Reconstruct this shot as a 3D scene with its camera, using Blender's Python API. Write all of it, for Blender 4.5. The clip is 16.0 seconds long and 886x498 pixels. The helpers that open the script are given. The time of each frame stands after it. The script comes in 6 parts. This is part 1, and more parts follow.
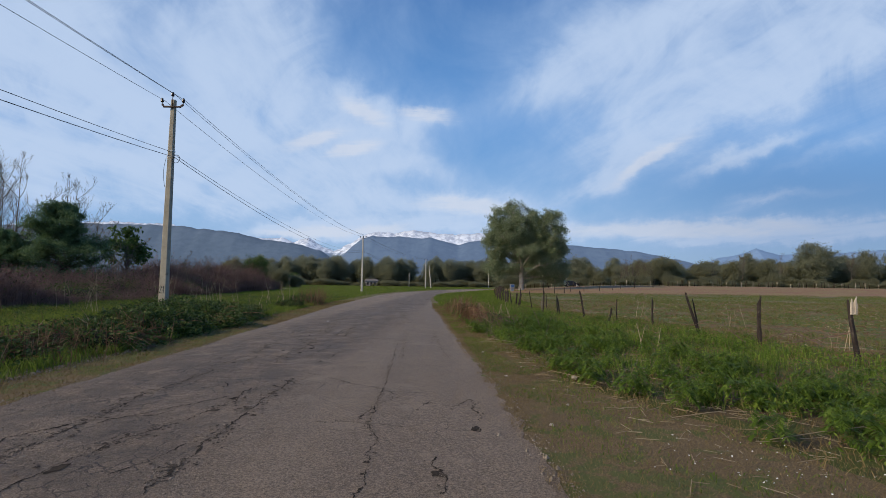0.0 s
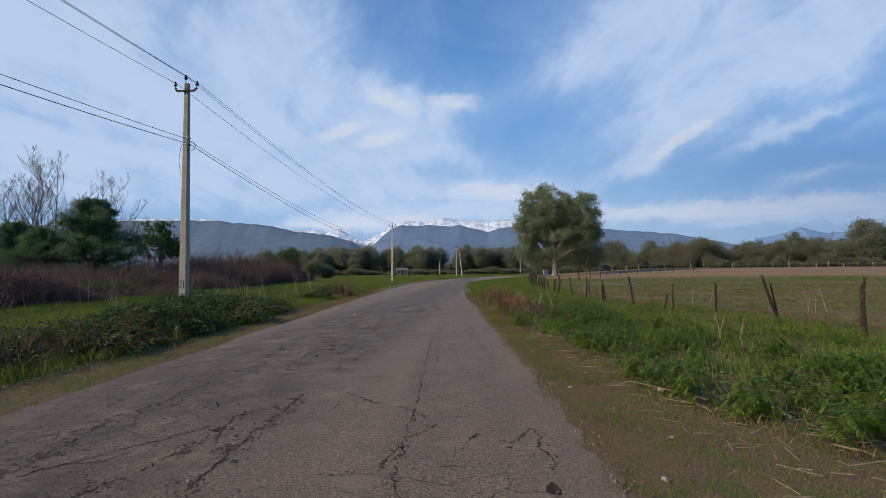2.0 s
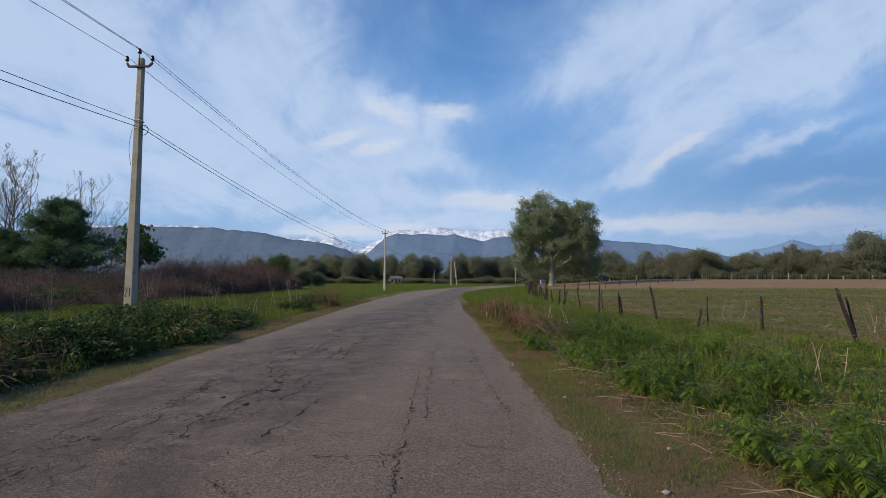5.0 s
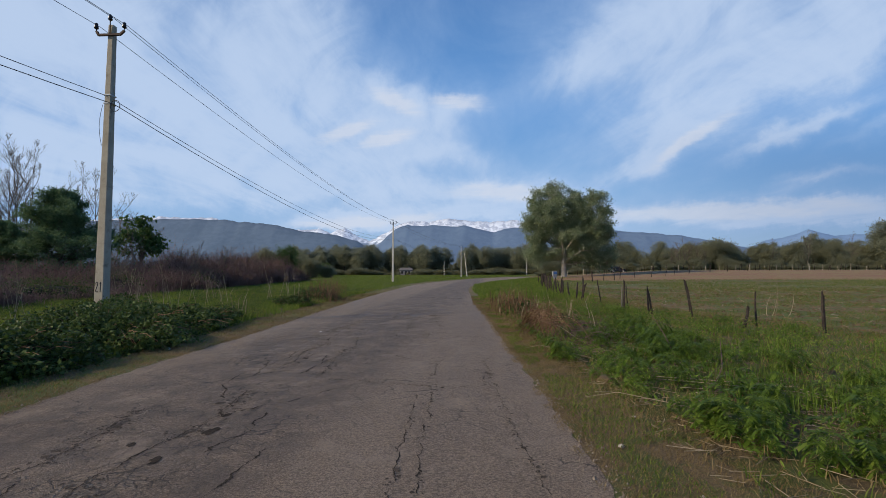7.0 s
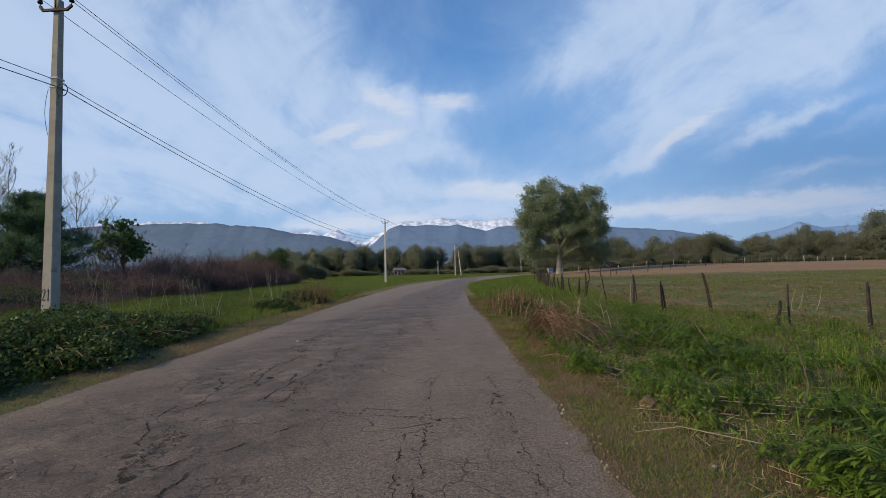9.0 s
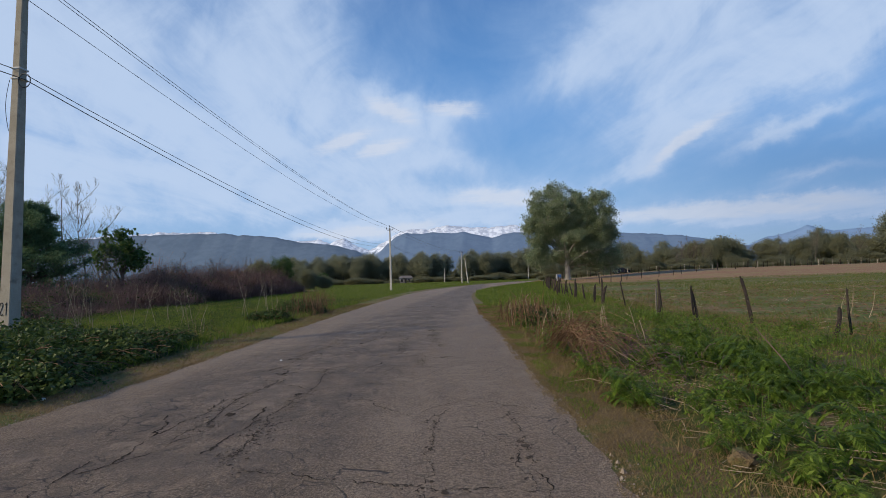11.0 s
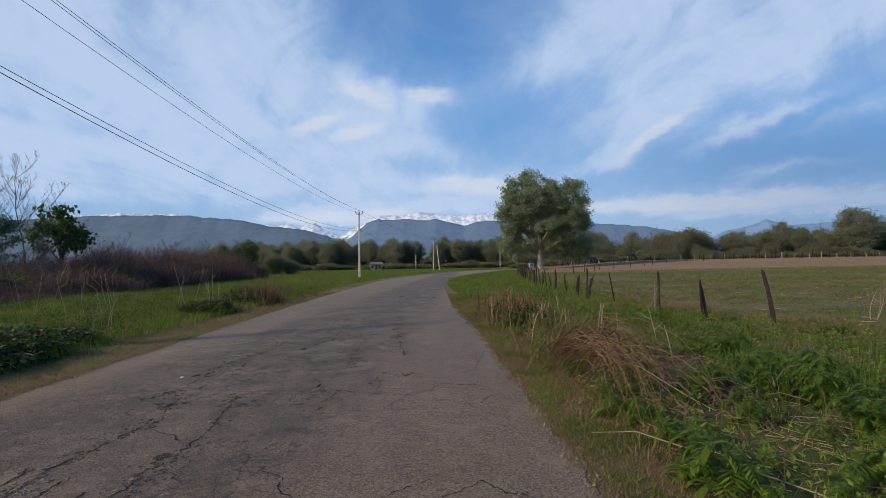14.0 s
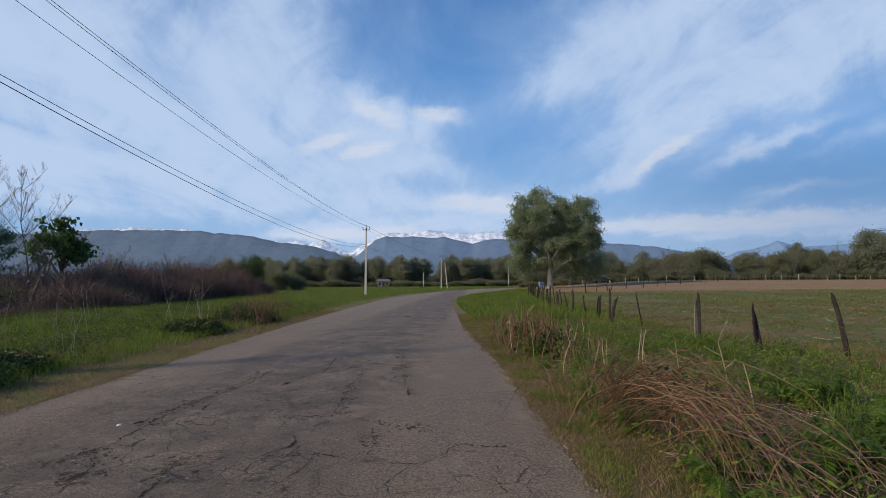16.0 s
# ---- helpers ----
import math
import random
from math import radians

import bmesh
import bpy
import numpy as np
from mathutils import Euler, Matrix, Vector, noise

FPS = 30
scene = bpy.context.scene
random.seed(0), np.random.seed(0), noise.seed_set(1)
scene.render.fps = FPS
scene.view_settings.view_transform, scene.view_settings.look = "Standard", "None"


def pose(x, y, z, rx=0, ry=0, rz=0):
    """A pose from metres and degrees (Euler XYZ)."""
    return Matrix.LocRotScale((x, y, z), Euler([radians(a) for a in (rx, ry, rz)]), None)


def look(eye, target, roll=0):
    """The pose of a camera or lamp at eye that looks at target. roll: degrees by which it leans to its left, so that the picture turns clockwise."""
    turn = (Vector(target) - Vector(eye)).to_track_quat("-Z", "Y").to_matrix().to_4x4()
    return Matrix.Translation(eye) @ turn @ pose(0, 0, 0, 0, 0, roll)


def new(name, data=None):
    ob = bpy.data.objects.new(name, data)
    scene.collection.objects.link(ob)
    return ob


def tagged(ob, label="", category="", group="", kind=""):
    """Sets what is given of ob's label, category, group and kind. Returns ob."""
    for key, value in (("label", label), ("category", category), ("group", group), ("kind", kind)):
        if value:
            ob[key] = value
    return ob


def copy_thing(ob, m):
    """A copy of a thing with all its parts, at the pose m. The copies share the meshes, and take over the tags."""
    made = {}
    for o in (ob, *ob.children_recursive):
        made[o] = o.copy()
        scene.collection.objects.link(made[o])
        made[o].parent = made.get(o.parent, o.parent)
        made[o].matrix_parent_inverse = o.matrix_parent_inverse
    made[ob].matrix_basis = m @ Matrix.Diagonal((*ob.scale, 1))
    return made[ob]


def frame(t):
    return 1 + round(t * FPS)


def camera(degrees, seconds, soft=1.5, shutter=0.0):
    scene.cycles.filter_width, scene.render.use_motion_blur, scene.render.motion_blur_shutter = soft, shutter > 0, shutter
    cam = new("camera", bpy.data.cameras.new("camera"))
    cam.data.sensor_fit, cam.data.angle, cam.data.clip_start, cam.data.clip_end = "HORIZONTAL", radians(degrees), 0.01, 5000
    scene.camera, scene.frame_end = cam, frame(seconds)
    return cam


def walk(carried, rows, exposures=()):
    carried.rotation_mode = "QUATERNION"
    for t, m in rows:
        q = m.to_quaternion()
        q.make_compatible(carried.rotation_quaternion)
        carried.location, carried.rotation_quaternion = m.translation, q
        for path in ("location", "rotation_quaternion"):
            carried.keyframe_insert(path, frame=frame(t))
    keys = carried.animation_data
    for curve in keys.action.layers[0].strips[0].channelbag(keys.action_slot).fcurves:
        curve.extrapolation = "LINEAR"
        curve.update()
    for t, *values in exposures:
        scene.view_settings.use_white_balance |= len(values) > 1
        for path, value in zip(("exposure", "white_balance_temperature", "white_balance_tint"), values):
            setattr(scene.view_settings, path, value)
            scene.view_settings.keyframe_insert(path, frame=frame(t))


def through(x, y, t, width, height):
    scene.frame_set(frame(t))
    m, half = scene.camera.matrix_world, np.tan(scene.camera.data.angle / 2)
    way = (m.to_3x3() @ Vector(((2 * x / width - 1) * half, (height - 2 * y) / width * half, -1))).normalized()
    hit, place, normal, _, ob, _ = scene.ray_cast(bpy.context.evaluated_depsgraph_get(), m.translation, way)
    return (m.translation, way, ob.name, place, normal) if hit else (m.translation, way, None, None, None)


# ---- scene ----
cam = camera(85.0, 16.0, soft=0.8)
PATH = [
    (0, (0.749, 0.162, 1.475), (0.689, 2.156, 1.618), 0.8),
    (0.5, (0.679, 0.567, 1.477), (0.571, 2.561, 1.597), 0.8),
    (1, (0.605, 0.936, 1.498), (0.478, 2.93, 1.597), 0.3),
    (1.5, (0.575, 1.396, 1.517), (0.421, 3.387, 1.624), -0.8),
    (2, (0.538, 1.803, 1.485), (0.355, 3.792, 1.577), -0.5),
    (2.5, (0.471, 2.266, 1.501), (0.301, 4.257, 1.591), 0.5),
    (3, (0.442, 2.758, 1.476), (0.31, 4.751, 1.572), 0.2),
    (3.5, (0.406, 3.196, 1.447), (0.253, 5.187, 1.56), 0.3),
    (4, (0.356, 3.629, 1.47), (0.175, 5.617, 1.591), -0.4),
    (4.2, (0.322, 3.791, 1.466), (0.155, 5.78, 1.59), -0.2),
    (6.3, (0.268, 5.879, 1.512), (0.105, 7.868, 1.647), 0.5),
    (6.5, (0.229, 6.053, 1.526), (0.066, 8.041, 1.663), 0.7),
    (7, (0.227, 6.422, 1.518), (0.024, 8.409, 1.611), -0.1),
    (7.5, (0.191, 6.815, 1.54), (-0.005, 8.804, 1.613), -0.2),
    (8, (0.178, 7.255, 1.539), (-0.002, 9.246, 1.599), -1.1),
    (8.2, (0.162, 7.41, 1.522), (-0.014, 9.401, 1.604), -1.3),
    (10.3, (-0.028, 8.86, 1.456), (-0.205, 10.85, 1.555), -1.3),
    (10.5, (-0.02, 9.019, 1.456), (-0.219, 11.006, 1.567), -1.6),
    (11, (-0.05, 9.413, 1.446), (-0.251, 11.399, 1.568), -1.9),
    (11.5, (-0.022, 9.854, 1.457), (-0.223, 11.839, 1.59), -2.2),
    (12, (-0.019, 10.218, 1.426), (-0.186, 12.209, 1.516), -1.4),
    (12.5, (-0.063, 10.591, 1.457), (-0.158, 12.587, 1.539), -0.4),
    (13, (-0.109, 10.993, 1.448), (-0.163, 12.991, 1.534), -0.8),
    (13.5, (-0.158, 11.387, 1.442), (-0.224, 13.383, 1.537), -0.1),
    (14, (-0.219, 11.79, 1.473), (-0.306, 13.787, 1.539), -1.0),
    (14.5, (-0.285, 12.179, 1.465), (-0.314, 14.178, 1.528), -0.3),
    (15, (-0.302, 12.56, 1.486), (-0.321, 14.558, 1.568), -1.4),
    (15.5, (-0.337, 12.905, 1.474), (-0.422, 14.902, 1.554), -2.0),
    (16, (-0.387, 13.284, 1.473), (-0.505, 15.275, 1.613), -0.3),
]
walk(cam, [(t, look(eye, target, roll)) for t, eye, target, roll in PATH])
scene.view_settings.exposure = -0.08

# ---------- world, sun ----------
SUN_DIR = Vector((-0.80, -0.34, 0.46)).normalized()
sun = new("sun", bpy.data.lights.new("sun", "SUN"))
sun.data.energy, sun.data.angle, sun.data.color = 3.8, radians(5.0), (1.0, 0.82, 0.58)
sun.matrix_world = look(SUN_DIR * 50, (0, 0, 0))

world = bpy.data.worlds.new("sky")
scene.world = world
world.use_nodes = True
WT = world.node_tree
WT.nodes.clear()


class Graph:
    """Short hand for building node trees."""

    def __init__(self, tree):
        self.t = tree

    def node(self, kind, **props):
        n = self.t.nodes.new(kind)
        if "operation" in props:
            n.operation = props["operation"]
        if "use_clamp" in props:
            n.use_clamp = props["use_clamp"]
        if "interpolation_type" in props:
            n.interpolation_type = props["interpolation_type"]
        if "data_type" in props:
            n.data_type, n.blend_type = props["data_type"], props["blend_type"]
        if "sky_type" in props:
            n.sky_type, n.sun_disc = props["sky_type"], props["sun_disc"]
        if "feature" in props:
            n.feature = props["feature"]
        return n

    def put(self, socket, value):
        if isinstance(value, bpy.types.NodeSocket):
            self.t.links.new(value, socket)
        elif value is not None:
            socket.default_value = value

    def math(self, op, a, b=None, c=None, clamp=False):
        n = self.node("ShaderNodeMath", operation=op, use_clamp=clamp)
        for i, v in enumerate((a, b, c)):
            self.put(n.inputs[i], v)
        return n.outputs[0]

    def ramp(self, fac, stops):
        n = self.node("ShaderNodeValToRGB")
        e = n.color_ramp.elements
        while len(e) < len(stops):
            e.new(0.5)
        for el, (p, c) in zip(e, stops):
            el.position, el.color = p, (c if len(c) == 4 else (*c, 1))
        self.put(n.inputs[0], fac)
        return n.outputs[0]

    def smooth(self, v, lo, hi):
        n = self.node("ShaderNodeMapRange", interpolation_type="SMOOTHSTEP")
        self.put(n.inputs[0], v)
        n.inputs[1].default_value, n.inputs[2].default_value = lo, hi
        return n.outputs[0]

    def noise(self, vec, scale, detail=4, rough=0.55, distort=0.0):
        n = self.node("ShaderNodeTexNoise")
        self.put(n.inputs["Vector"], vec)
        n.inputs["Scale"].default_value, n.inputs["Detail"].default_value = scale, detail
        n.inputs["Roughness"].default_value, n.inputs["Distortion"].default_value = rough, distort
        return n.outputs[0]

    def mix(self, fac, a, b, blend="MIX"):
        n = self.node("ShaderNodeMix", data_type="RGBA", blend_type=blend)
        self.put(n.inputs[0], fac)
        for s, v in ((n.inputs[6], a), (n.inputs[7], b)):
            self.put(s, (*v, 1) if isinstance(v, tuple) and len(v) == 3 else v)
        return n.outputs[2]


def build_sky():
    g = Graph(WT)
    out = g.node("ShaderNodeOutputWorld")
    bg = g.node("ShaderNodeBackground")
    WT.links.new(bg.outputs[0], out.inputs[0])
    sky = g.node("ShaderNodeTexSky", sky_type="NISHITA", sun_disc=False)
    sky.sun_elevation = math.asin(SUN_DIR.z)
    sky.sun_rotation = math.atan2(SUN_DIR.x, SUN_DIR.y)
    sky.air_density, sky.dust_density, sky.ozone_density = 1.0, 0.6, 2.0
    co = g.node("ShaderNodeTexCoord").outputs["Generated"]
    sep = g.node("ShaderNodeSeparateXYZ")
    g.put(sep.inputs[0], co)
    x, y, z = sep.outputs
    ya = g.math("MAXIMUM", g.math("ABSOLUTE", y), 0.2)
    u, v = g.math("DIVIDE", x, ya), g.math("DIVIDE", z, ya)
    comb = g.node("ShaderNodeCombineXYZ")
    g.put(comb.inputs[0], u)
    g.put(comb.inputs[1], v)
    flat = comb.outputs[0]
    warp = g.noise(flat, 2.2, 5, 0.6)
    warp2 = g.noise(flat, 7.0, 5, 0.65)
    uw = g.math("ADD", u, g.math("MULTIPLY", g.math("SUBTRACT", warp, 0.5), 0.34))
    vw = g.math("ADD", v, g.math("MULTIPLY", g.math("SUBTRACT", warp2, 0.5), 0.09))
    # cirrus cover: centre, slope in degrees, half length, half width, density
    total = None
    for u0, v0, ang, ln, wd, amp in (
        (-0.80, 0.50, -20, 0.50, 0.22, 0.80), (-0.42, 0.52, -66, 0.30, 0.14, 0.72), (-0.62, 0.28, -8, 0.46, 0.09, 0.62), (-1.05, 0.26, 0, 0.26, 0.16, 0.70), (-1.15, 0.60, 0, 0.30, 0.25, 0.75),
        (-0.24, 0.27, 10, 0.20, 0.06, 0.62), (-0.20, 0.37, -34, 0.10, 0.045, 0.55), (-0.07, 0.35, 8, 0.08, 0.03, 0.42), (-0.08, 0.235, -14, 0.16, 0.03, 0.40),
        (0.50, 0.42, 30, 0.42, 0.12, 0.92), (0.78, 0.54, 22, 0.45, 0.16, 0.90), (0.20, 0.43, 24, 0.15, 0.055, 0.62), (0.46, 0.60, 18, 0.34, 0.10, 0.72), (0.34, 0.255, 34, 0.17, 0.028, 0.62),
        (0.58, 0.268, 23, 0.16, 0.020, 0.66), (0.72, 0.275, 26, 0.10, 0.018, 0.42), (0.88, 0.36, 30, 0.16, 0.05, 0.5), (0.66, 0.182, 9, 0.15, 0.015, 0.62), (0.50, 0.112, 2, 0.46, 0.036, 0.98), (0.78, 0.125, 4, 0.3, 0.03, 0.6),
        (0.0, 0.163, -3, 0.13, 0.028, 0.80), (-0.02, 0.125, 0, 0.12, 0.022, 0.60), (-0.30, 0.104, 3, 0.13, 0.018, 1.05), (-0.17, 0.113, 6, 0.07, 0.016, 1.0), (-0.60, 0.165, -3, 0.46, 0.045, 0.58), (-0.36, 0.21, -12, 0.26, 0.04, 0.5),
        (-0.5, 1.0, -50, 0.5, 0.3, 0.5), (0.6, 1.0, 30, 0.7, 0.25, 0.6), (0.0, 1.7, 20, 0.9, 0.4, 0.5),
    ):
        c, s = math.cos(radians(ang)), math.sin(radians(ang))
        du, dv = g.math("SUBTRACT", uw, u0), g.math("SUBTRACT", vw, v0)
        a = g.math("MULTIPLY_ADD", du, c / ln, g.math("MULTIPLY", dv, s / ln))
        b = g.math("MULTIPLY_ADD", du, -s / wd, g.math("MULTIPLY", dv, c / wd))
        r2 = g.math("MULTIPLY_ADD", a, a, g.math("MULTIPLY", b, b))
        e = g.math("MULTIPLY", g.math("POWER", 2.718, g.math("MULTIPLY", r2, -1.0)), amp)
        total = e if total is None else g.math("ADD", total, e)
    # fibres on a high level sheet, drawn out towards the horizon ahead
    zc = g.math("ADD", g.math("MAXIMUM", z, 0.0), 0.09)
    sheet = g.node("ShaderNodeCombineXYZ")
    g.put(sheet.inputs[0], g.math("DIVIDE", g.math("MULTIPLY_ADD", y, 0.09, x), zc))
    g.put(sheet.inputs[1], g.math("DIVIDE", y, zc))

    def fibres(across, along, scale, detail, rough, distort):
        mp = g.node("ShaderNodeMapping")
        mp.inputs["Scale"].default_value = (across, along, 1)
        g.put(mp.inputs[0], sheet.outputs[0])
        return g.math("SUBTRACT", g.noise(mp.outputs[0], scale, detail, rough, distort), 0.5)

    long_ = fibres(1.0, 0.38, 1.5, 8, 0.60, 0.9)
    fine = fibres(3.0, 0.80, 1.7, 7, 0.62, 0.7)
    curl = g.math("SUBTRACT", g.noise(flat, 5.5, 7, 0.6, 1.2), 0.5)
    ragged = g.math("MULTIPLY_ADD", long_, 1.15, g.math("MULTIPLY_ADD", fine, 0.55, g.math("MULTIPLY", curl, 0.75)))
    bound = g.math("MINIMUM", total, 1.05)
    dens = g.math("MULTIPLY_ADD", ragged, g.math("MULTIPLY_ADD", bound, 0.75, 0.25), bound)
    dens = g.smooth(dens, 0.02, 1.22)
    clear = g.ramp(v, ((0.0, (0.40, 0.56, 0.80)), (0.16, (0.24, 0.46, 0.80)), (0.34, (0.125, 0.345, 0.75)), (0.62, (0.062, 0.21, 0.54)), (1.0, (0.04, 0.15, 0.42))))
    clear = g.mix(1.0, clear, (10.0, 10.0, 10.0), "MULTIPLY")
    hazy = g.mix(0.85, sky.outputs[0], clear)
    core = g.mix(g.smooth(dens, 0.35, 1.0), (4.2, 5.85, 8.6), (5.4, 6.75, 9.0))
    col = g.mix(g.math("MULTIPLY", dens, 0.92), hazy, core)
    # short bright wisps
    mp2 = g.node("ShaderNodeMapping")
    mp2.inputs["Rotation"].default_value = (0, 0, radians(-16))
    mp2.inputs["Scale"].default_value = (7.0, 44.0, 1)
    g.put(mp2.inputs[0], flat)
    comb_fine = g.noise(mp2.outputs[0], 1.3, 6, 0.6, 0.6)
    vf = g.math("ADD", v, g.math("MULTIPLY", g.math("SUBTRACT", warp2, 0.5), 0.05))
    wisps = None
    for u0, v0, ang, ln, wd in ((-0.308, 0.303, 12, 0.07, 0.016), (-0.225, 0.281, 14, 0.065, 0.016), (-0.20, 0.365, -24, 0.06, 0.022), (-0.07, 0.357, -6, 0.06, 0.018), (0.40, 0.265, 32, 0.10, 0.014), (-0.30, 0.103, 3, 0.13, 0.013), (-0.17, 0.112, 6, 0.07, 0.013), (0.02, 0.165, -3, 0.11, 0.020), (0.45, 0.118, 2, 0.30, 0.020)):
        c, s = math.cos(radians(ang)), math.sin(radians(ang))
        du, dv = g.math("SUBTRACT", u, u0), g.math("SUBTRACT", vf, v0)
        a = g.math("MULTIPLY_ADD", du, c / ln, g.math("MULTIPLY", dv, s / ln))
        b = g.math("MULTIPLY_ADD", du, -s / wd, g.math("MULTIPLY", dv, c / wd))
        e = g.math("POWER", 2.718, g.math("MULTIPLY", g.math("MULTIPLY_ADD", a, a, g.math("MULTIPLY", b, b)), -1.0))
        wisps = e if wisps is None else g.math("MAXIMUM", wisps, e)
    wisps = g.smooth(g.math("MULTIPLY", wisps, g.math("MULTIPLY_ADD", comb_fine, 1.9, -0.05)), 0.10, 0.80)
    col = g.mix(g.math("MULTIPLY", wisps, 0.62), col, (7.0, 7.5, 8.6))
    col = g.mix(g.math("MULTIPLY", g.smooth(u, 0.10, 0.75), g.smooth(v, 0.34, 0.18)), col, g.mix(1.0, col, (0.71, 0.745, 0.80), "MULTIPLY"))
    g.put(bg.inputs[0], col)
    bg.inputs[1].default_value = 0.1


build_sky()


# ---------- materials ----------
def material(name, rough=0.8):
    m = bpy.data.materials.new(name)
    m.use_nodes = True
    g = Graph(m.node_tree)
    bsdf = m.node_tree.nodes["Principled BSDF"]
    bsdf.inputs["Roughness"].default_value = rough
    bsdf.inputs["Specular IOR Level"].default_value = 0.3
    return m, g, bsdf


def coords(g):
    return g.node("ShaderNodeTexCoord").outputs["Object"]


def bumped(g, bsdf, height, strength, distance):
    n = g.node("ShaderNodeBump")
    n.inputs["Strength"].default_value, n.inputs["Distance"].default_value = strength, distance
    g.put(n.inputs["Height"], height)
    g.put(bsdf.inputs["Normal"], n.outputs[0])


def surface(name, a, b, fine=40.0, coarse=3.0, rough=0.8, bump=0.3, dist=0.01, dirt=None):
    """A plain two-colour surface with grain at two scales."""
    m, g, bsdf = material(name, rough)
    co = coords(g)
    n1, n2 = g.noise(co, fine, 5), g.noise(co, coarse, 4)
    f = g.smooth(g.math("MULTIPLY_ADD", n1, 0.5, g.math("MULTIPLY", n2, 0.5)), 0.35, 0.65)
    c = g.mix(f, a, b)
    if dirt:
        c = g.mix(g.smooth(g.noise(co, coarse * 2.3, 6), 0.55, 0.75), c, dirt)
    g.put(bsdf.inputs["Base Color"], c)
    bumped(g, bsdf, n1, bump, dist)
    return m


def leafy(name, dark, mid, light, through=0.35, rough=0.6):
    """Leaves and blades: every piece has a shade of its own, light passes through."""
    m, g, bsdf = material(name, rough)
    bsdf.inputs["Specular IOR Level"].default_value = 0.16
    geo = g.node("ShaderNodeNewGeometry")
    rnd = geo.outputs["Random Per Island"]
    patch = g.noise(coords(g), 0.45, 3)
    f = g.math("MULTIPLY_ADD", rnd, 0.65, g.math("MULTIPLY", g.smooth(patch, 0.3, 0.7), 0.35))
    col = g.ramp(f, ((0.0, dark), (0.5, mid), (1.0, light)))
    g.put(bsdf.inputs["Base Color"], col)
    tr = g.node("ShaderNodeBsdfTranslucent")
    g.put(tr.inputs[0], col)
    mx = g.node("ShaderNodeMixShader")
    mx.inputs[0].default_value = through
    m.node_tree.links.new(bsdf.outputs[0], mx.inputs[1])
    m.node_tree.links.new(tr.outputs[0], mx.inputs[2])
    m.node_tree.links.new(mx.outputs[0], m.node_tree.nodes["Material Output"].inputs[0])
    return m


